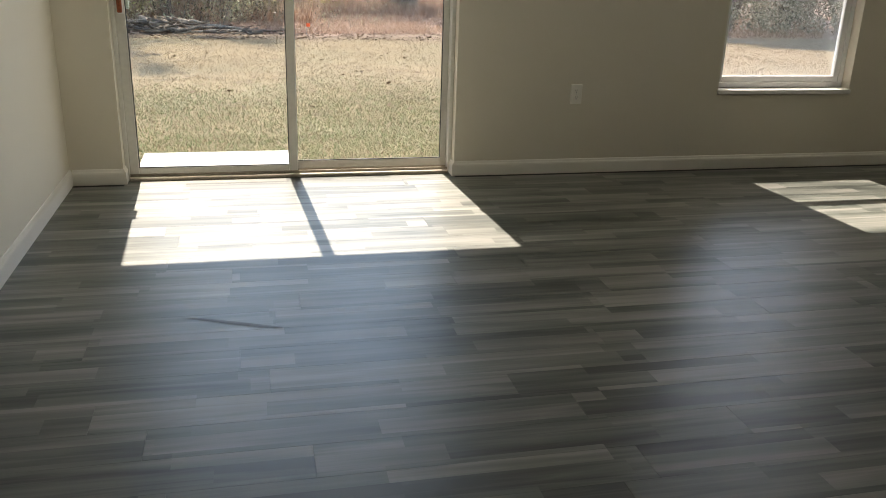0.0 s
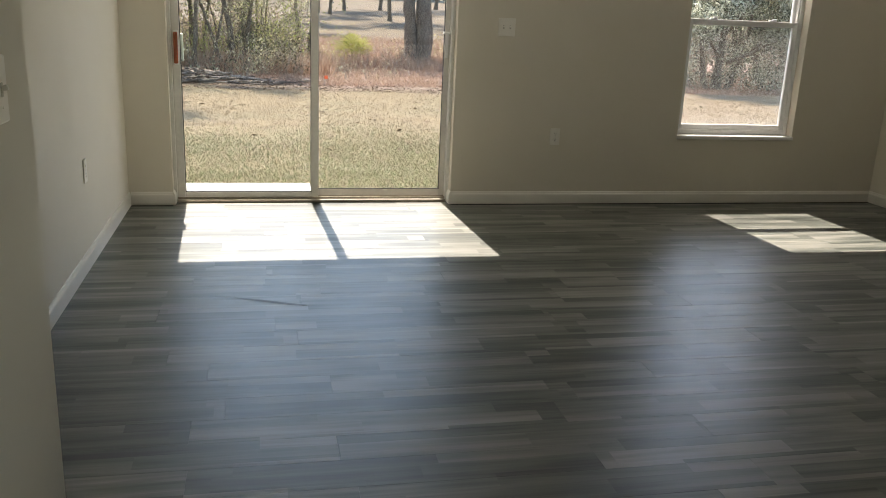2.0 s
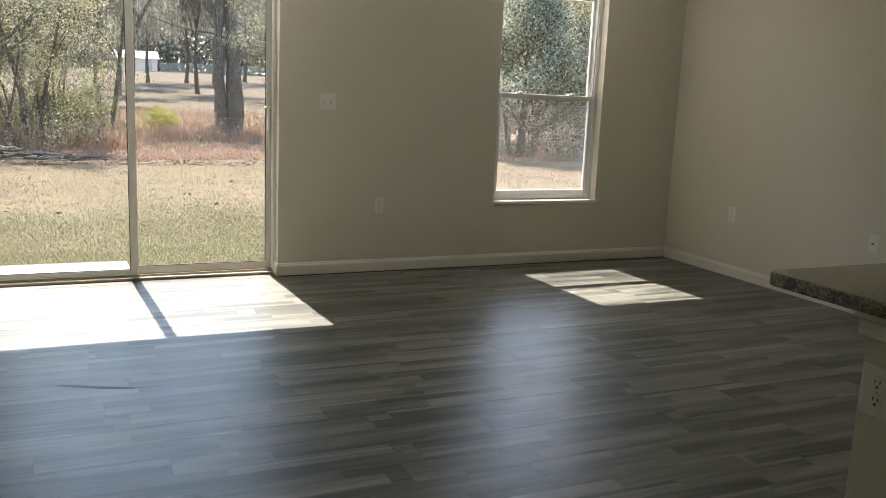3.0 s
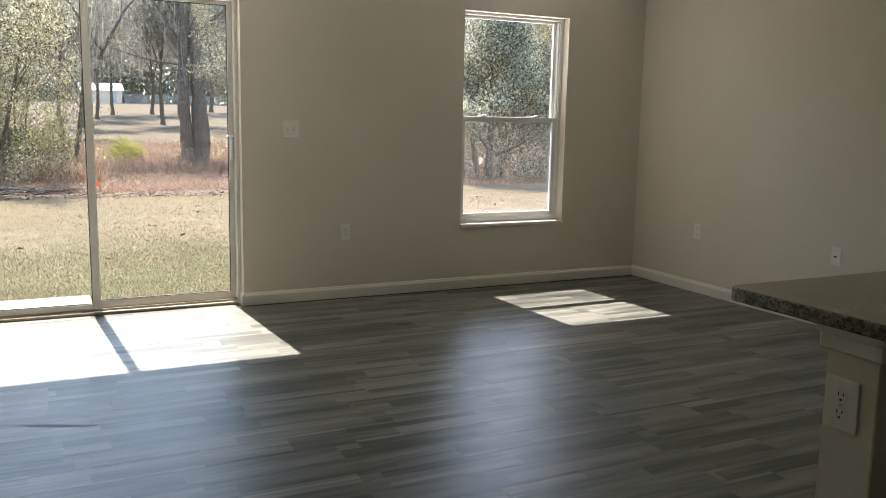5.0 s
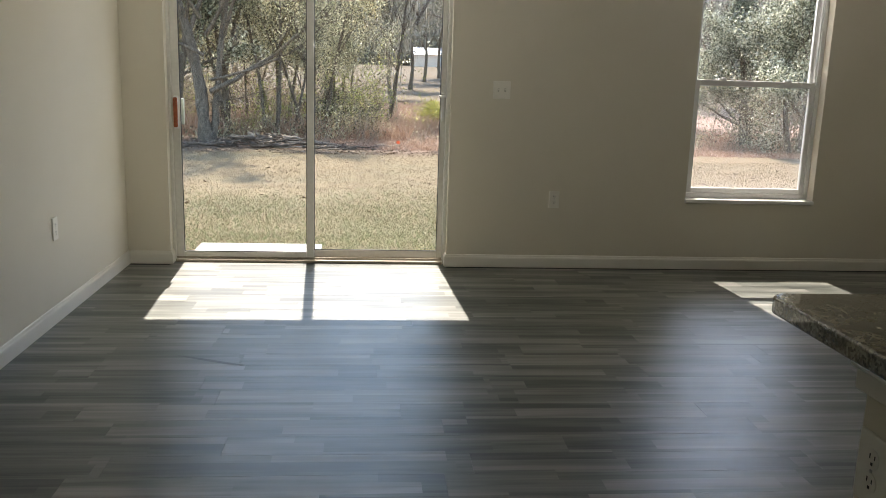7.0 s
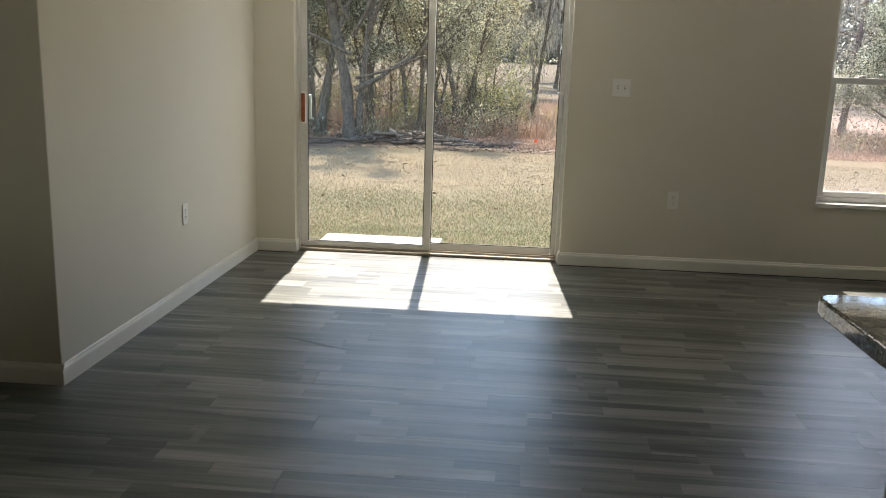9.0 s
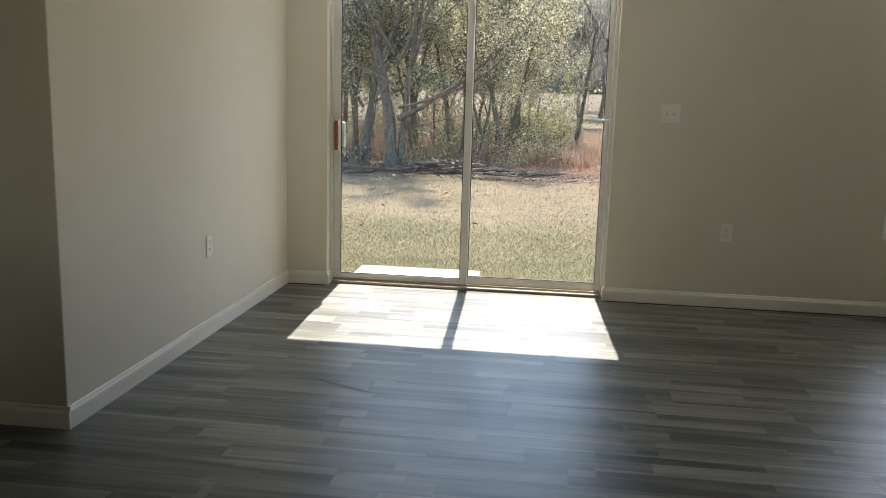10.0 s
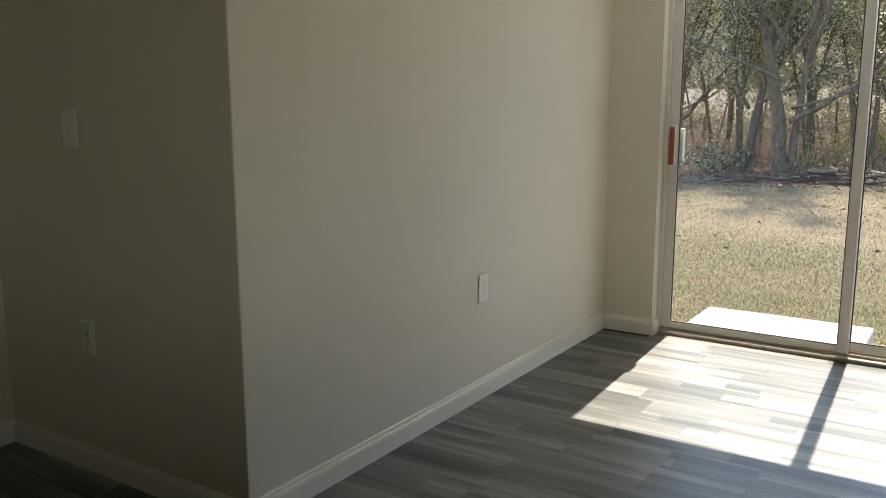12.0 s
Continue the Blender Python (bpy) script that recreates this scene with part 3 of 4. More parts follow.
# ---- peninsula ----
def rounded_slab(x0, x1, y0, y1, z0, z1, r):
    """A slab with rounded corners on its left end and eased edges."""
    bm = bmesh.new()
    ring = []
    for cx, cy, a0 in ((x0 + r, y1 - r, 90), (x0 + 0.03, y0 + 0.03, 180)):
        rr = r if cy > (y0 + y1) / 2 else 0.03
        for i in range(9):
            a = radians(a0 + i * 11.25)
            ring.append((cx + rr * math.cos(a), cy + rr * math.sin(a)))
    ring += [(x1, y0), (x1, y1)]
    lo = [bm.verts.new((x, y, z0)) for x, y in ring]
    f = bm.faces.new(lo)
    top = bmesh.ops.extrude_face_region(bm, geom=[f])["geom"]
    bmesh.ops.translate(bm, vec=(0, 0, z1 - z0), verts=[v for v in top if isinstance(v, bmesh.types.BMVert)])
    bmesh.ops.recalc_face_normals(bm, faces=bm.faces)
    rim = [e for e in bm.edges if abs(e.verts[0].co.z - e.verts[1].co.z) < 1e-5 and len(e.link_faces) == 2]
    bmesh.ops.bevel(bm, geom=rim, offset=0.005, segments=3, profile=0.5, affect="EDGES")
    return bm


PX = 1.75
structure("half_wall", block((PX, 0.442, 0), (3.70, 0.572, 0.885), 0.003), WALL, "greige painted half wall under the granite counter")
cap = bmesh.new()
box(cap, (PX - 0.014, 0.430, 0.832), (3.70, 0.586, 0.868), 0.004)
box(cap, (PX - 0.022, 0.424, 0.868), (3.70, 0.594, 0.888), 0.004)
structure("trim", cap, TRIM, "cream painted moulding under the counter")
baseboard(3.70, 0.572, PX - 0.014, 0.572)
baseboard(PX, 0.572, PX, 0.442)
counter = part("countertop", rounded_slab(1.698, 3.70, -0.06, 0.832, 0.891, 0.924, 0.035), GRANITE)
tagged(counter, "speckled brown-grey polished granite countertop with rounded corner", "countertop")
wall_plate("outlet", (PX, 0.523, 0.717), -90, "white duplex outlet plate on the end of the half wall", 0.084, 0.117)


def base_cabinet(x0, x1):
    ob = holder("base_cabinet", (x0, 0.44, 0), "pale painted kitchen base cabinet under the granite counter", "cabinet", "kitchen base cabinets")
    w = x1 - x0
    body = bmesh.new()
    box(body, (0, -0.415, 0.10), (w, -0.012, 0.884), 0.002)
    box(body, (0.02, -0.355, 0), (w - 0.02, -0.012, 0.10))
    part("body", body, CABINET, ob)
    d = part("door", block((0.006, -0.434, 0.115), (w - 0.006, -0.417, 0.72), 0.003), CABINET, ob)
    part("handle", block((w - 0.05, -0.458, 0.60), (w - 0.04, -0.435, 0.70), 0.003), CHROME, d)
    dr = part("drawer", block((0.006, -0.434, 0.73), (w - 0.006, -0.417, 0.872), 0.003), CABINET, ob)
    part("handle", block((w / 2 - 0.05, -0.458, 0.80), (w / 2 + 0.05, -0.435, 0.81), 0.003), CHROME, dr)


for i in range(3):
    base_cabinet(1.80 + i * 0.63, 1.80 + i * 0.63 + 0.625)

# ---- outdoors: ground ----
PROFILE = [(-400, -0.2), (5.0, -0.17), (8, -0.30), (12, -0.45), (20, -0.62), (35, -0.85), (50, -0.75), (70, -0.2), (110, 1.2), (150, 2.3), (250, 3.5), (900, 4.0)]


def ground_z(y):
    for (a, za), (b, zb) in zip(PROFILE, PROFILE[1:]):
        if y <= b:
            f = max(0.0, (y - a) / (b - a))
            return za + (zb - za) * f
    return PROFILE[-1][1]


def rough_z(x, y):
    return ground_z(y) + 0.03 * noise.noise((x * 0.4, y * 0.4, 0.0)) * min(1.0, max(0.0, (abs(y - 2) - 3.2) / 3))


def ground_sheet():
    xs = [-400, -150, -60, -30] + [-20 + i * 0.8 for i in range(51)] + [26, 34, 60, 150, 400]
    ys = [-300, -60, -10, -4.4, 0, 4.0, 5.24] + [5.6 + i * 0.5 for i in range(60)] + [38 + 4 * i for i in range(32)] + [180, 250, 900]
    bm = bmesh.new()
    grid = [[bm.verts.new((x, y, -0.21 if -5 < y < 5.0 and -3 < x < 5.5 else rough_z(x, y))) for x in xs] for y in ys]
    for j in range(len(ys) - 1):
        for i in range(len(xs) - 1):
            bm.faces.new((grid[j][i], grid[j][i + 1], grid[j + 1][i + 1], grid[j + 1][i]))
    return bm


g = structure("ground", ground_sheet(), GROUND, "dry mown lawn running into leaf litter and straw")
for p in g.data.polygons:
    p.use_smooth = True
structure("patio_slab", block((-0.37, OUT + 0.005, -0.32), (0.60, 6.22, -0.095), 0.008, 2), CONCRETE, "small pale concrete slab outside the patio door")


def on_ground(x, y):
    return Vector((x, y, rough_z(x, y)))


# ---- outdoors: plants ----
def tube(verts, faces, path, radii, sides=7):
    """Adds a tapered limb along a path to lists of vertices and faces."""
    base = len(verts)
    for i, (p, r) in enumerate(zip(path, radii)):
        d = (path[min(i + 1, len(path) - 1)] - path[max(i - 1, 0)]).normalized()
        u = d.orthogonal().normalized()
        v = d.cross(u)
        for k in range(sides):
            a = 2 * math.pi * k / sides
            out = u * math.cos(a) + v * math.sin(a)
            knot = 1.0 + (0.30 * noise.noise((p + out * r) * 3.1) + 0.22 * noise.noise((p + out * r) * 9.0) if r > 0.03 else 0.0)
            verts.append(p + out * r * knot)
    for i in range(len(path) - 1):
        for k in range(sides):
            a, b = base + i * sides + k, base + i * sides + (k + 1) % sides
            faces.append((a, b, b + sides, a + sides))


def grow(rng, verts, faces, tips, p, d, r, length, depth, spread=0.8, droop=0.0, wobble=1.0, bare=0.35):
    """A limb that bends and forks; its thin ends are kept as places for leaves."""
    n = max(3, int(length / 0.35))
    path, radii = [p.copy()], [r]
    bend = Vector((rng.uniform(-1, 1), rng.uniform(-1, 1), rng.uniform(-0.3, 0.8)))
    for i in range(n):
        f = (i + 1) / n
        d = (d + (bend * 0.10 + Vector((rng.uniform(-1, 1), rng.uniform(-1, 1), rng.uniform(-1, 1))) * 0.16) * wobble - Vector((0, 0, droop))).normalized()
        p = p + d * (length / n)
        path.append(p.copy())
        radii.append(max(0.006, r * (1 - 0.62 * f)))
        if depth <= 1:
            tips.append(p.copy())
        if depth > 0 and i >= n * bare and rng.random() < (0.9 if depth > 1 else 0.7):
            side = Vector((rng.uniform(-1, 1), rng.uniform(-1, 1), rng.uniform(-0.35, 0.7)))
            grow(rng, verts, faces, tips, p, (d + side * spread).normalized(), radii[-1] * rng.uniform(0.30, 0.55), length * rng.uniform(0.35, 0.62), depth - 1, spread, droop)
    if depth == 0:
        for i in range(1, len(path) - 1):
            for _ in range(2):
                a = path[i]
                d2 = Vector((rng.uniform(-1, 1), rng.uniform(-1, 1), rng.uniform(-0.5, 0.8))).normalized() * rng.uniform(0.25, 0.6)
                bow = Vector((rng.uniform(-1, 1), rng.uniform(-1, 1), rng.uniform(-1, 1))) * 0.08
                tube(verts, faces, [a, a + d2 * 0.5 + bow, a + d2], [0.007, 0.005, 0.002], 3)
    if r > 0.12:
        radii = [q * (1 + 0.30 * math.exp(-1.8 * (a - path[0]).length)) * (1 + 0.10 * math.sin(5.1 * a.z + 9 * r)) for q, a in zip(radii, path)]
    tube(verts, faces, path, radii, 10 if depth > 1 else (5 if depth == 1 else 3))


def leaves_at(gen, points, count, size, cloud):
    """Loose leaves scattered about points, as an array of quads."""
    pts = np.array([tuple(p) for p in points])
    c = pts[gen.integers(0, len(pts), count)] + gen.normal(0, cloud, (count, 3)) * np.array([1, 1, 0.8])
    u = gen.normal(0, 1, (count, 3))
    u /= np.linalg.norm(u, axis=1)[:, None]
    v = np.cross(u, gen.normal(0, 1, (count, 3)))
    v /= np.linalg.norm(v, axis=1)[:, None]
    s = (size * gen.uniform(0.6, 1.35, count))[:, None]
    return np.stack([c - u * s, c - v * s * 0.42, c + u * s, c + v * s * 0.42], axis=1)


def moss_at(gen, points, count, drop):
    """Hanging strands of moss."""
    pts = np.array([tuple(p) for p in points])
    c = pts[gen.integers(0, len(pts), count)] + gen.normal(0, 0.12, (count, 3))
    a = gen.uniform(0, math.pi, count)
    w = np.stack([np.cos(a), np.sin(a), np.zeros(count)], axis=1) * gen.uniform(0.004, 0.013, count)[:, None] * (1.0 + drop)
    fall = np.stack([gen.normal(0, 0.06, count), gen.normal(0, 0.06, count), -drop * gen.uniform(0.3, 1.2, count)], axis=1)
    return np.stack([c - w, c + w, c + fall * 0.6 + w * 0.8, c + fall], axis=1)


def tree(seed, name, at, label, limbs, bark_mat, leaf_mat, leaf_count, leaf_size, cloud=0.28, moss=0, moss_drop=0.6, depth=2, spread=0.8, category="tree", group="trees behind the lawn", low=1.5):
    """A tree: limbs are (offset, direction, radius, length, depth)."""
    rng, gen = random.Random(seed), np.random.default_rng(seed)
    ob = holder(name, at, label, category, group)
    verts, faces, tips = [], [], []
    for off, d, r, length, dep in limbs:
        grow(rng, verts, faces, tips, Vector(off), Vector(d).normalized(), r, length, dep, spread, 0.0, (0.15 if length > 8 else 0.32) if d[2] > 0.8 else 1.0)
    hang = list(tips)
    if moss > 4000:
        hang += [v + Vector((rng.uniform(-0.15, 0.15), rng.uniform(-0.2, 0), 0)) for v in verts[:260] if 0.8 < v.z < 5.0]
    tips = [p for p in tips if p.z > low]
    me = bpy.data.meshes.new("trunk")
    me.from_pydata([tuple(v) for v in verts], [], faces)
    finish("trunk", me, bark_mat, ob, smooth=True)
    if leaf_count:
        tagged(finish("crown", quads_mesh("crown", leaves_at(gen, tips, leaf_count, leaf_size, cloud)), leaf_mat, ob), kind="stuff")
    if moss:
        finish("moss", quads_mesh("moss", moss_at(gen, hang, moss, moss_drop)), MOSS, ob, "grey hanging moss")["kind"] = "stuff"
    return ob


oak = tree(3, "oak_tree", on_ground(-3.1, 21.5), "grey-barked oak with forking trunk and sparse small leaves",
           [((0, 0, -0.1), (-0.03, 0, 0.95), 0.17, 6.4, 3), ((0.13, 0.05, -0.1), (0.06, 0.1, 0.95), 0.10, 5.6, 3), ((0.12, 0, 1.3), (0.75, -0.1, 0.55), 0.075, 3.6, 2), ((0.0, -0.1, 2.2), (-0.8, -0.2, 0.45), 0.05, 3.0, 2),
            ((0.05, 0, 2.7), (0.55, -0.3, 0.75), 0.06, 3.2, 2), ((-0.1, 0, 3.1), (-0.5, -0.3, 0.8), 0.05, 2.8, 2),
            ((0.12, 0, 1.6), (0.95, 0.1, 0.22), 0.04, 3.2, 2), ((0.1, 0, 1.05), (0.95, -0.2, 0.0), 0.022, 2.1, 0)],
           BARK_OAK, LEAF_OAK, 36000, 0.034, 0.19, moss=500, moss_drop=0.3)
tree(5, "oak_tree", on_ground(-4.15, 22.5), "slim dark oak stem beside a larger oak",
     [((0, 0, -0.1), (0.08, 0.05, 1), 0.13, 4.0, 2), ((0.02, 0, 1.6), (-0.5, -0.2, 0.8), 0.05, 2.2, 1)], BARK_DARK, LEAF_GREEN, 7000, 0.05, 0.16)
olive = tree(8, "oak_tree", on_ground(-0.6, 26.0), "bushy oak with yellowing olive leaves",
             [((0, 0, -0.1), (-0.10, 0, 1), 0.10, 4.6, 3), ((0.2, 0.1, -0.1), (0.15, 0, 1), 0.075, 3.9, 3), ((-0.3, 0, -0.1), (-0.25, 0.1, 1.0), 0.06, 3.6, 2)],
             BARK_DARK, LEAF_OLIVE, 28000, 0.037, 0.19, moss=150, moss_drop=0.3)
scrub = tree(12, "oak_tree", on_ground(-1.7, 25.0), "scrubby oak with several stems and mixed green leaves",
             [((0, 0, -0.1), (0.12, 0, 1), 0.075, 4.0, 3), ((-0.3, 0.1, -0.1), (-0.12, 0, 1), 0.06, 3.8, 3), ((0.4, 0, -0.1), (0.3, -0.1, 1.0), 0.05, 3.2, 2)],
             BARK_DARK, LEAF_OAK, 20000, 0.037, 0.19, moss=150, moss_drop=0.3)
tree(21, "slender_tree", on_ground(1.64, 30.0), "slender dark leaning tree with few leaves",
     [((0, 0, -0.1), (0.25, 0, 0.97), 0.095, 4.8, 1), ((1.0, 0, 3.7), (0.45, 0.1, 0.8), 0.07, 3.2, 2), ((1.1, 0, 4.0), (-0.5, 0.1, 0.8), 0.06, 3.0, 2)], BARK_DARK, LEAF_GREY, 900, 0.05, 0.3, moss=900)
tree(23, "mossy_oak", on_ground(6.3, 33.6), "large twin-trunked oak hung with grey moss",
     [((-0.20, 0, -0.1), (-0.09, 0, 1), 0.27, 9.0, 3), ((0.18, 0, -0.1), (0.01, 0, 1), 0.33, 10.0, 3), ((0.42, 0.2, -0.1), (0.14, 0, 1), 0.11, 7.0, 2), ((0.3, 0, 3.0), (0.7, 0, 0.7), 0.14, 4.2, 2), ((-0.5, 0, 3.9), (-0.9, 0, 0.1), 0.05, 2.6, 1)],
     BARK_MOSSY, LEAF_GREY, 5000, 0.05, 0.25, moss=3600, moss_drop=0.7)
green = tree(31, "evergreen_oak", on_ground(13.3, 22.6), "dense dark green evergreen oak at the lawn edge",
             [((0, 0, -0.1), (0.05, 0, 1), 0.13, 3.5, 3), ((0.3, 0, -0.1), (0.4, 0, 0.9), 0.09, 3.0, 3), ((-0.3, 0, -0.1), (-0.4, -0.1, 0.9), 0.09, 3.0, 3),
              ((0.1, -0.3, 0.8), (0.5, -0.7, 0.45), 0.06, 2.0, 2), ((-0.2, -0.3, 1.0), (-0.6, -0.6, 0.5), 0.06, 2.0, 2), ((0.6, -0.2, 1.0), (0.9, -0.3, 0.5), 0.05, 1.9, 2), ((0, -0.2, 1.6), (0.05, -0.8, 0.5), 0.05, 1.9, 2)],
             BARK_DARK, LEAF_GREEN, 64000, 0.042, 0.26, moss=150, moss_drop=0.3, low=0.5)
pine = tree(41, "pine_tree", on_ground(12.55, 29.9), "tall straight pine with short side branches",
            [((0, 0, -0.1), (0.02, 0, 1), 0.16, 11.0, 0)] + [((0.02 * h, 0, h), (math.cos(h * 2.4), math.sin(h * 2.4), 0.25), 0.03, 1.6, 1) for h in (2.4, 3.5, 4.6, 5.8, 7.0, 8.0, 9.0, 9.8, 10.4)],
            BARK_PINE, LEAF_GREY, 3000, 0.06, 0.25)


def again(src, x, y, turn, size):
    copy_thing(src, Matrix.Translation(on_ground(x, y)) @ Matrix.Rotation(radians(turn), 4, "Z") @ Matrix.Scale(size, 4))


for x, y, turn, size in ((-6.6, 24.5, 70, 0.95), (-9.4, 26.5, 160, 1.15), (17.6, 27.5, 40, 0.7)):
    again(oak, x, y, turn, size)
for x, y, turn, size in ((-3.4, 26.5, 100, 1.2), (-9.5, 30.0, 20, 1.3), (16.2, 23.6, 80, 0.8)):
    again(olive, x, y, turn, size)
for x, y, turn, size in ((-4.8, 24.5, 120, 1.1), (-2.0, 29.0, 250, 1.15), (-6.5, 29.5, 45, 1.3), (7.2, 27.5, 10, 0.8), (-12.5, 32, 90, 1.3), (0.1, 33.0, 150, 0.8), (-1.0, 31.0, 60, 0.72), (-3.2, 30.0, 200, 0.7), (-5.2, 28.4, 300, 0.7), (-7.6, 30.5, 20, 0.8), (-0.2, 28.4, 330, 0.62)):
    again(scrub, x, y, turn, size)
for x, y, turn, size in ((15.6, 25.8, 50, 0.9), (19.0, 24.5, 140, 0.9), (13.4, 26.4, 220, 0.85), (21.5, 31.0, 300, 1.1)):
    again(green, x, y, turn, size)
for x, y, turn, size in ((9.4, 36.0, 90, 1.2), (15.0, 40.0, 30, 1.3)):
    again(pine, x, y, turn, size)

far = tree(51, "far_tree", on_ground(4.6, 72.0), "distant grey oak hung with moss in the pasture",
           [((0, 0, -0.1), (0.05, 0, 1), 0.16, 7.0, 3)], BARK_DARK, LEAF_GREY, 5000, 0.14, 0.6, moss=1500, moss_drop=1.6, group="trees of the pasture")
for x, y, turn, size in ((6.7, 86, 50, 1.1), (9.0, 96, 130, 1.15), (2.6, 60, 200, 0.9), (11.5, 78, 250, 1.2), (13.5, 100, 20, 1.3), (-2, 64, 90, 1.2), (17, 70, 160, 1.2), (-8, 58, 30, 1.3), (-16, 66, 130, 1.4),
                         (26, 62, 80, 1.5), (33, 70, 300, 1.6), (40, 64, 10, 1.6), (-26, 74, 220, 1.6), (22, 110, 40, 1.6)):
    again(far, x, y, turn, size)


def far_woods():
    """A band of far woods behind the pasture, leaves only."""
    gen = np.random.default_rng(77)
    n = 6000
    x = gen.uniform(-90, 130, n)
    y = gen.uniform(165, 200, n)
    pts = np.stack([x, y, 2.6 + gen.uniform(0, 1, n) ** 1.1 * (20 + 5 * np.sin(x * 0.21) + 3 * np.sin(x * 0.53 + 1))], axis=1)
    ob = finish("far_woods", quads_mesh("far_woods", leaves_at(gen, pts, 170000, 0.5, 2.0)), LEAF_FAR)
    tagged(ob, "grey-green woods beyond the pasture, with haze in their leaf colour", "woods", kind="stuff")


far_woods()


def bush(seed, x, y, label, mat, count, size, width, height):
    """A thicket of thin stems with leaves."""
    rng, gen = random.Random(seed), np.random.default_rng(seed)
    ob = holder("bush", on_ground(x, y), label, "bush", "undergrowth")
    verts, faces, tips = [], [], []
    for i in range(int(14 * width) + 8):
        p = Vector((rng.uniform(-width, width), rng.uniform(-0.5, 0.5), -0.06))
        path = [p]
        d = Vector((rng.uniform(-0.6, 0.6), rng.uniform(-0.5, 0.5), 1))
        h = height * rng.uniform(0.25, 1.15)
        for j in range(5):
            d += Vector((rng.uniform(-0.4, 0.4), rng.uniform(-0.3, 0.3), 0))
            p = p + d.normalized() * h / 5
            path.append(p)
            if j > 0:
                tips.append(p + Vector((rng.uniform(-0.2, 0.2), rng.uniform(-0.2, 0.2), 0)))
        tube(verts, faces, path, [0.014, 0.012, 0.010, 0.008, 0.006, 0.003], 3)
    me = bpy.data.meshes.new("stems")
    me.from_pydata([tuple(v) for v in verts], [], faces)
    finish("stems", me, TWIG, ob)["kind"] = "stuff"
    finish("foliage", quads_mesh("foliage", leaves_at(gen, tips, int(count * 0.75), size * 0.8, 0.16)), mat, ob)["kind"] = "stuff"
    return ob


for i, (x, y, mat, count, w, h, what) in enumerate((
        (-5.26, 22.18, LEAF_GREEN, 1600, 1.0, 0.8, "low dark green bush"), (-3.02, 22.74, LEAF_OAK, 700, 0.8, 0.5, "low bush with thin bare stems"),
        (-0.78, 23.52, LEAF_OAK, 1100, 1.0, 1.1, "twiggy bush with small leaves"), (0.45, 23.97, LEAF_UNDER, 900, 0.9, 1.4, "twiggy bush with small leaves"),
        (0.73, 28.56, LEAF_LIME, 1600, 0.45, 3.2, "bright yellow-green young tree shoots"),
        (0.30, 27.20, LEAF_DARK, 4500, 0.55, 2.0, "dark green shrub with deep shade in its leaf colour"), (0.90, 25.31, LEAF_OAK, 800, 0.8, 1.2, "twiggy bush with few leaves"),
        (2.92, 33.04, LEAF_LIME, 500, 0.35, 1.4, "yellow-green seedling"), (7.96, 36.96, LEAF_OLIVE, 900, 0.8, 1.3, "dry brown bush"), (5.94, 37.52, LEAF_OLIVE, 500, 0.6, 1.1, "dry brown bush"),
        (-1.56, 27.44, LEAF_LIME, 900, 0.6, 1.8, "bright yellow-green young bush"), (-7.95, 23.52, LEAF_OAK, 1600, 1.3, 1.2, "low bush with thin bare stems"),
        (12.90, 22.60, LEAF_GREEN, 4500, 1.2, 2.3, "tall dark green bush"), (15.00, 22.40, LEAF_GREEN, 5000, 1.3, 2.4, "tall dark green bush"), (12.40, 23.90, LEAF_OAK, 2500, 1.1, 2.0, "twiggy grey-green bush"), (9.70, 23.40, LEAF_OAK, 900, 0.9, 1.1, "twiggy bush with few leaves"),
        (4.26, 30.24, STRAW, 500, 1.1, 0.9, "dry reddish weeds"), (17.20, 22.60, LEAF_GREEN, 5000, 1.3, 2.3, "tall dark green bush"))):
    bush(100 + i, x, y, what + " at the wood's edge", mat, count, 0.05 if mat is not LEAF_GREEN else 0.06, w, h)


for i, (x, y, h) in enumerate(((-1.9, 27.2, 2.7), (0.35, 27.4, 2.4), (-5.2, 26.6, 2.6), (1.0, 28.5, 2.6), (-2.4, 25.6, 1.9), (0.9, 27.0, 2.3))):
    bush(140 + i, x, y, "bright yellow-green young bush among the oaks", LEAF_LIME, 1000, 0.05, 0.4, h)
for i, (x, y, w, h) in enumerate(((2.3, 26.5, 0.7, 0.9), (3.2, 30.0, 0.8, 0.8), (4.8, 29.0, 0.9, 0.8), (5.8, 32.0, 0.9, 1.1), (2.0, 34.0, 0.8, 1.3), (4.4, 37.0, 1.2, 1.0), (7.6, 36.5, 1.2, 1.3), (0.9, 37.0, 1.4, 1.8), (3.0, 23.6, 0.9, 0.6), (4.4, 24.8, 0.9, 0.6))):
    bush(170 + i, x, y, "dry brown weeds and thin twigs at the pasture edge", STRAW if i % 2 else LEAF_OAK, 420, 0.035, w, h)
thicket = bush(160, -2.6, 31.0, "tall grey-brown twiggy thicket behind the oaks", LEAF_UNDER, 5000, 0.05, 1.6, 2.2)
thicket_olive = bush(161, -0.4, 32.5, "tall grey-green thicket behind the oaks", LEAF_UNDER, 5000, 0.05, 1.5, 2.0)
rt = random.Random(31)
for i, x in enumerate((-5.2, -8.2, -11.4, -14.0)):
    src = thicket if i % 2 else thicket_olive
    again(src, x, 33.0 + rt.uniform(-1.5, 4.0), rt.uniform(0, 40), rt.uniform(0.8, 1.2))
low_thicket = bush(162, -1.2, 29.6, "dense brown undergrowth between the oak stems", LEAF_UNDER, 2400, 0.05, 1.5, 1.6)
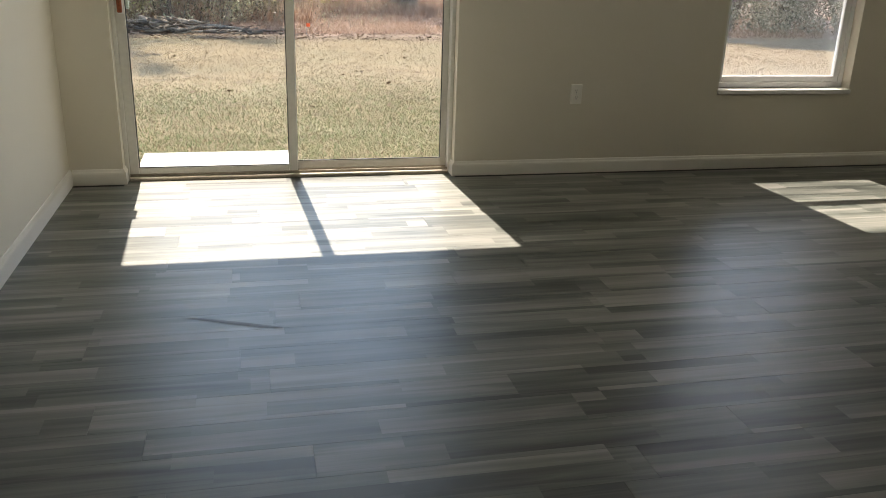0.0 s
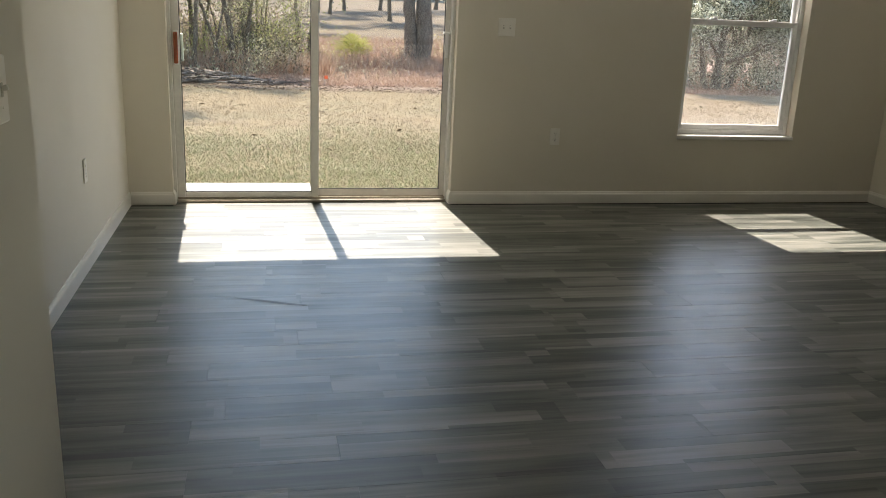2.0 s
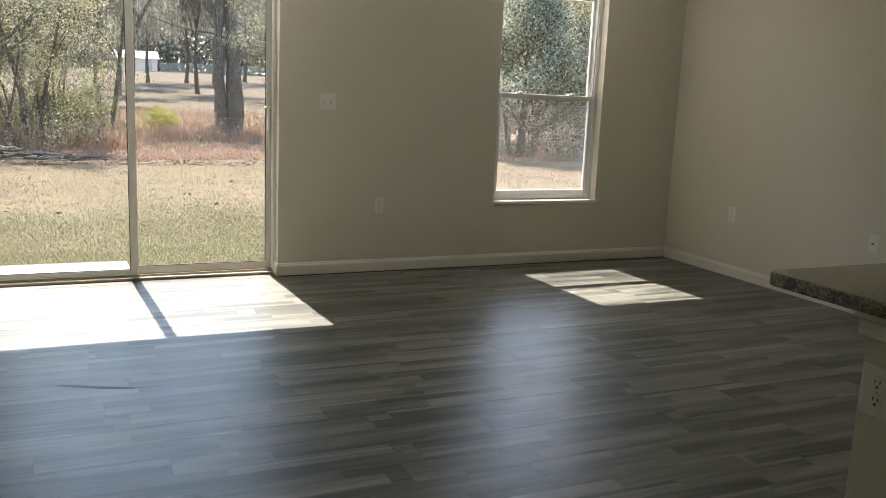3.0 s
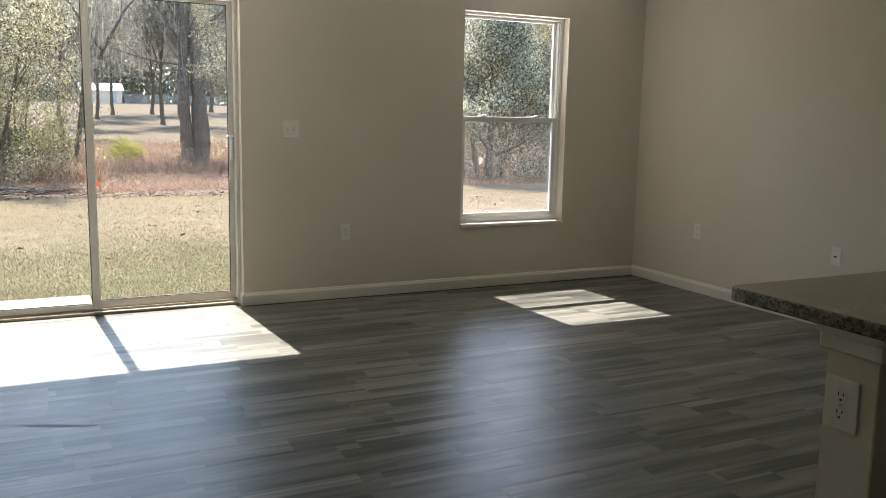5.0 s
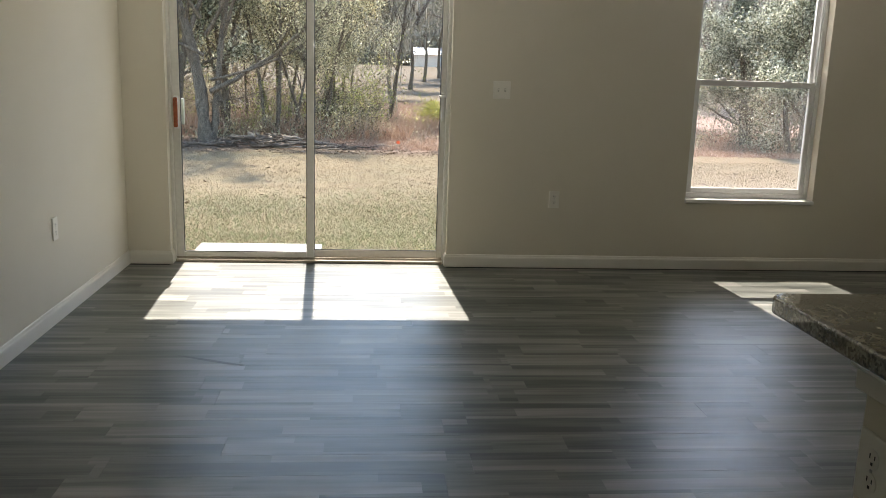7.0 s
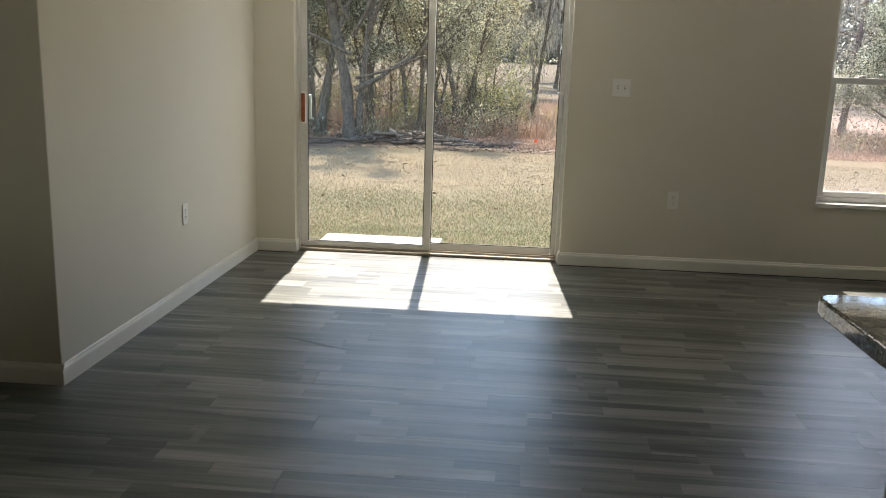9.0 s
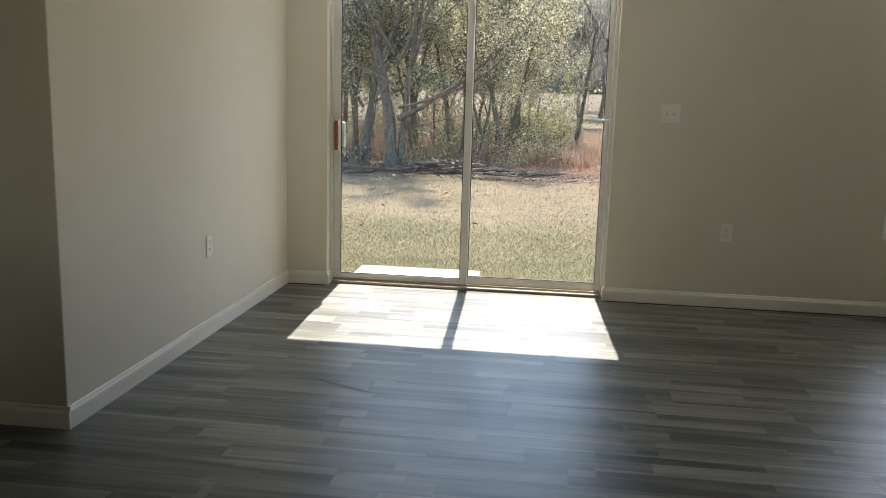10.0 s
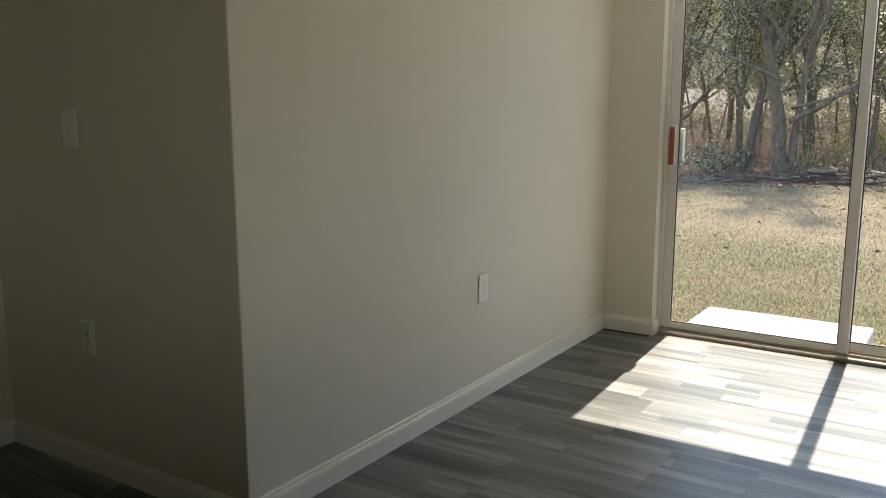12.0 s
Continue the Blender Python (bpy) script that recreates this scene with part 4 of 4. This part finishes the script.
for x, y, turn, size in ((-5.6, 29.4, -15, 0.9), (-8.6, 30.6, 20, 1.0), (0.2, 30.6, 5, 0.9), (-3.4, 33.0, -20, 1.2), (-12.2, 31.0, 8, 1.2)):
    again(low_thicket, x, y, turn, size)
for x, y, turn, size in ((-1.5, 36.0, 10, 1.5), (-5.0, 37.0, -20, 1.7), (-8.5, 36.0, 15, 1.6), (-12.0, 38.0, 5, 1.8), (-16.0, 37.0, -12, 1.8)):
    again(thicket if turn > 0 else thicket_olive, x, y, turn, size)
for i, (x, y) in enumerate(((15.4, 29.0), (18.4, 29.5), (21.6, 30.5), (24.6, 32.0))):
    again(thicket if i % 2 else thicket_olive, x, y, rt.uniform(0, 40), rt.uniform(1.0, 1.3))


def palmetto(x, y):
    """Fan-leaved palmetto."""
    rng = random.Random(9)
    ob = holder("palmetto", on_ground(x, y), "yellow-green fan palmetto among dry weeds", "palm")
    for i in range(13):
        a, lift = rng.uniform(0, 6.28), rng.uniform(0.75, 1.45)
        d = Vector((math.cos(a) * math.cos(lift), math.sin(a) * math.cos(lift), math.sin(lift)))
        verts, faces = [], []
        hub = d * rng.uniform(0.5, 0.9)
        tube(verts, faces, [Vector((0, 0, -0.05)), hub * 0.6, hub], [0.014, 0.011, 0.008], 3)
        side = d.cross(Vector((0, 0, 1))).normalized()
        for j in range(13):
            t = radians(-85 + j * 14)
            out = (d * math.cos(t) + side * math.sin(t)).normalized()
            w = out.cross(d.cross(side)).normalized() * 0.022
            tip = hub + out * rng.uniform(0.45, 0.62) - Vector((0, 0, 0.08))
            b = len(verts)
            verts += [hub, hub + out * 0.3 + w, tip, hub + out * 0.3 - w]
            faces.append((b, b + 1, b + 2, b + 3))
        me = bpy.data.meshes.new("frond")
        me.from_pydata([tuple(v) for v in verts], [], faces)
        finish("frond", me, LEAF_PALM, ob)


for i, (x, y, h) in enumerate(((-2.6, 23.6, 1.1), (-0.2, 24.4, 1.4), (0.9, 25.6, 1.5))):
    bush(190 + i, x, y, "twiggy bush with small tan leaves at the wood's edge", LEAF_OLIVE, 900, 0.045, 0.7, h)
palmetto(3.5, 31.5)


def log(seed, a, b, r, mat=None):
    """A fallen limb lying between two places."""
    rng = random.Random(seed)
    a, b = Vector(a), Vector(b)
    n = 6
    path = [a.lerp(b, i / n) + Vector((rng.uniform(-1, 1), rng.uniform(-1, 1), rng.uniform(-0.3, 0.6))) * 0.05 for i in range(n + 1)]
    verts, faces = [], []
    tube(verts, faces, [p - path[0] for p in path], [r * (1 - 0.5 * i / n) for i in range(n + 1)], 7)
    me = bpy.data.meshes.new("fallen_log")
    me.from_pydata([tuple(v) for v in verts], [], faces + [tuple(range(6, -1, -1)), tuple(range(n * 7, n * 7 + 7))])
    ob = finish("fallen_log", me, mat or DEADWOOD, smooth=True)
    ob.location = path[0]
    tagged(ob, "pale weathered fallen limb on the brush pile", "log", "fallen limbs")


rl = random.Random(6)
for i in range(120):
    near_heap = rl.random() < 0.6
    x = rl.gauss(-1.6, 0.9) if near_heap else rl.uniform(-4.6, 1.2)
    y = rl.uniform(19.9, 21.6) if near_heap else rl.uniform(20.2, 22.2)
    a = rl.uniform(-3.14, 3.14)
    ln = rl.uniform(0.3, 1.1) if near_heap else rl.uniform(0.3, 0.8)
    z = rough_z(x, y)
    heap = 0.24 * math.exp(-((x + 1.6) / 1.2) ** 2)
    log(200 + i, (x, y, z + rl.uniform(0.01, 0.05 + heap)), (x + ln * math.cos(a), y + ln * math.sin(a), z + rl.uniform(0.01, 0.05 + heap)),
        rl.uniform(0.012, 0.035) if rl.random() < 0.85 else rl.uniform(0.04, 0.06), PALEWOOD if rl.random() < 0.2 else DEADWOOD)
for i, (a, b, r) in enumerate((((-2.0, 21.3, -0.36), (-1.25, 20.5, -0.57), 0.06), ((-1.7, 21.4, -0.38), (-1.0, 20.6, -0.57), 0.05), ((-0.6, 21.1, -0.50), (0.3, 20.9, -0.57), 0.05))):
    log(400 + i, a, b, r, PALEWOOD)


def scatter(name, label, category, mat, seed, count, area, size, upright):
    """Many small blades or leaves strewn over the ground, as one object."""
    gen = np.random.default_rng(seed)
    x0, x1, y0, y1 = area
    u = gen.uniform(0, 1, count)
    y = y0 + (y1 - y0) * (1 - np.sqrt(1 - u) if y1 < 12.6 else u ** 1.25)
    x = gen.uniform(x0, x1, count)
    keep = ((x > 1.3 - 0.43 * (y + 0.2)) & (x < 0.2 + 0.27 * (y + 0.7))) | ((x > 0.9 + 0.33 * (y + 0.7)) & (x < 0.4 + 0.70 * (y + 0.7)))
    keep &= ~((x > -0.5) & (x < 0.65) & (y < 6.32))
    x, y = x[keep], y[keep]
    n = len(x)
    z = np.array([rough_z(a, b) for a, b in zip(x, y)])
    base = np.stack([x, y, z - 0.004], axis=1)
    a = gen.uniform(0, 2 * math.pi, n)
    side = np.stack([np.cos(a), np.sin(a), np.zeros(n)], axis=1)
    h = (size * gen.uniform(0.5, 1.4, n))[:, None]
    if upright:
        lean = gen.normal(0, 0.5 if size > 0.2 else 1.3, (n, 2))
        tip = base + h * np.concatenate([lean, np.ones((n, 1))], axis=1) / np.sqrt(1 + (lean ** 2).sum(1))[:, None]
        w = side * h * (0.05 if size > 0.2 else 0.12)
        w = np.minimum(np.maximum(w, -0.008), 0.008)
        q = np.stack([base - w, base + w, tip], axis=1)
        me = quads_mesh(name, q, 3)
    else:
        other = np.stack([-np.sin(a), np.cos(a), gen.normal(0, 0.5, n)], axis=1)
        c = base + np.array([0, 0, 0.02])
        me = quads_mesh(name, np.stack([c - side * h, c - other * h * 0.5, c + side * h, c + other * h * 0.5], axis=1))
    tagged(finish(name, me, mat), label, category, kind="stuff")


scatter("lawn_grass", "dry tan mown lawn grass", "grass", BLADE, 1, 300000, (-9, 15, 5.3, 19.0), 0.034, True)
scatter("near_grass", "dry tan lawn grass close to the house", "grass", BLADE, 6, 90000, (-3.4, 5, 5.3, 12.0), 0.024, True)
scatter("green_grass", "greener blades in the lawn near the house", "grass", BLADE_GREEN, 2, 200000, (-4, 6, 5.3, 12.5), 0.030, True)
scatter("leaf_litter", "fallen dry leaves under the trees", "leaf litter", DRY_LEAF, 3, 15000, (-8, 6, 18.8, 23.5), 0.026, False)
scatter("strewn_leaves", "single dry leaves strewn over the lawn", "leaf litter", DRY_LEAF, 8, 900, (-8, 12, 9.0, 18.0), 0.035, False)
scatter("straw_grass", "tall dry reddish straw grass", "grass", STRAW, 4, 60000, (-10, 20, 20.8, 33.0), 0.17, True)
scatter("broom_straw", "tall reddish broom straw under the trees", "grass", STRAW, 5, 40000, (-14, 2.2, 24.5, 36.0), 0.60, True)
scatter("pasture_weeds", "low dry weeds at the pasture edge", "grass", STRAW, 7, 26000, (0.5, 14, 28.0, 52.0), 0.40, True)


# ---- outdoors: far things ----
def survey_flag(x, y):
    ob = holder("marker_flag", on_ground(x, y), "small orange marker flag on a wire", "flag")
    part("wire", block((-0.004, -0.004, -0.05), (0.004, 0.004, 0.26)), FENCE_METAL, ob)
    part("flag", block((-0.005, -0.004, 0.18), (0.085, 0.004, 0.26)), ORANGE, ob)


survey_flag(1.70, 20.6)


def shed(x0, x1, y, z):
    ob = holder("shed", ((x0 + x1) / 2, y, z), "low white outbuilding with a white metal roof", "shed")
    w = (x1 - x0) / 2
    part("wall", block((-w, 0, -0.4), (w, 6, 1.9)), SHED_WALL, ob)
    bm = bmesh.new()
    a = [bm.verts.new(p) for p in ((-w - 0.3, -0.4, 1.85), (w + 0.3, -0.4, 1.85), (w + 0.3, 3, 3.1), (-w - 0.3, 3, 3.1), (-w - 0.3, 6.4, 1.85), (w + 0.3, 6.4, 1.85))]
    for f in ((0, 1, 2, 3), (3, 2, 5, 4), (0, 3, 4), (1, 5, 2), (0, 4, 5, 1)):
        bm.faces.new([a[i] for i in f])
    part("roof", bm, ROOF_METAL, ob)
    part("door", block((w * 0.4, -0.05, -0.1), (w * 0.4 + 1.0, 0.0, 1.75)), plain("shed_door", (0.45, 0.45, 0.45), 0.7), ob)


shed(9.3, 15.5, 150, 2.5)


def chain_fence(x0, x1, y):
    ob = holder("chain_fence", (x0, y, ground_z(y)), "grey chain-link fence across the pasture", "fence")
    w = x1 - x0
    n = int(w / 3)
    for i in range(n + 1):
        part("post", block((i * 3 - 0.05, -0.05, -0.2), (i * 3 + 0.05, 0.05, 1.55)), FENCE_METAL, ob)
    part("top_rail", block((0, -0.04, 1.45), (w, 0.04, 1.53)), FENCE_METAL, ob)
    bm = bmesh.new()
    for i in range(24):
        z = 0.05 + i * 0.06
        box(bm, (0, -0.012, z), (w, 0.012, z + 0.028))
    part("mesh_wires", bm, FENCE_METAL, ob)


chain_fence(16.0, 43.0, 150)

# ---- floor planks, one by one ----
PW, PL, GAP = 0.152, 1.22, 0.0002


def plank_mesh(length, width):
    me = bpy.data.meshes.new("plank")
    b = 0.0004
    x, y = length / 2, width / 2
    lo = [(-x, -y, -0.004), (x, -y, -0.004), (x, y, -0.004), (-x, y, -0.004)]
    mid = [(p[0], p[1], -0.0009) for p in lo]
    hi = [(-x + b, -y + b, 0), (x - b, -y + b, 0), (x - b, y - b, 0), (-x + b, y - b, 0)]
    faces = [(8, 9, 10, 11)]
    for i in range(4):
        j = (i + 1) % 4
        faces += [(i, j, j + 4, i + 4), (i + 4, j + 4, j + 8, i + 8)]
    me.from_pydata(lo + mid + hi, [], faces)
    me.materials.append(PLANK)
    return me


def lay_floor():
    """Rows along the window wall, with staggered ends; the far part of the kitchen is one joined piece."""
    rng = random.Random(14)
    floor = bpy.data.objects["floor"]
    meshes = {}
    rest_v, rest_f = [], []
    row = 0
    y = BACK - 0.004 + 0.11
    while y > SOUTH:
        yc = y - PW / 2
        if yc > BACK - 0.02:
            x_lo, x_hi = DOOR_L, DOOR_R
        elif yc > 2.40:
            x_lo, x_hi = LEFT, RIGHT
        elif yc > 1.20:
            x_lo, x_hi = -1.84, RIGHT
        else:
            x_lo, x_hi = -0.205, RIGHT
        x = x_lo - rng.uniform(0.0, 0.9)
        while x < x_hi:
            a, b = max(x, x_lo), min(x + PL, x_hi)
            if b - a > 0.02:
                length = round(b - a - GAP, 3)
                if yc > -1.4 and not (a > 2.6 and yc < 0.9):
                    key = length
                    if key not in meshes:
                        meshes[key] = plank_mesh(length, PW - GAP)
                    ob = new("plank", meshes[key])
                    ob.parent = floor
                    ob.location = ((a + b) / 2, yc, 0.0)
                else:
                    k = len(rest_v)
                    rest_v += [(a, yc - PW / 2 + GAP, 0), (b - GAP, yc - PW / 2 + GAP, 0), (b - GAP, yc + PW / 2, 0), (a, yc + PW / 2, 0)]
                    rest_f.append((k, k + 1, k + 2, k + 3))
            x += PL
        y -= PW
        row += 1
    me = bpy.data.meshes.new("planks_beyond")
    me.from_pydata(rest_v, [], rest_f)
    tagged(finish("planks_beyond", me, PLANK, floor), kind="stuff")


lay_floor()


def floor_mark():
    """A dark scuff across two planks."""
    bm = bmesh.new()
    way = [(0.10, 3.150), (0.16, 3.125), (0.25, 3.085), (0.34, 3.045), (0.42, 3.020)]
    half = (0.003, 0.010, 0.014, 0.013, 0.006)
    a = [bm.verts.new((x, y - h, 0.0012)) for (x, y), h in zip(way, half)]
    b = [bm.verts.new((x, y + h, 0.0012)) for (x, y), h in zip(way, half)]
    for i in range(len(way) - 1):
        bm.faces.new((a[i], a[i + 1], b[i + 1], b[i]))
    part("scuff", bm, plain("scuff_grey", (0.055, 0.055, 0.055), 0.5, scale=30, spread=0.3), bpy.data.objects["floor"], "dark scuff mark")


floor_mark()
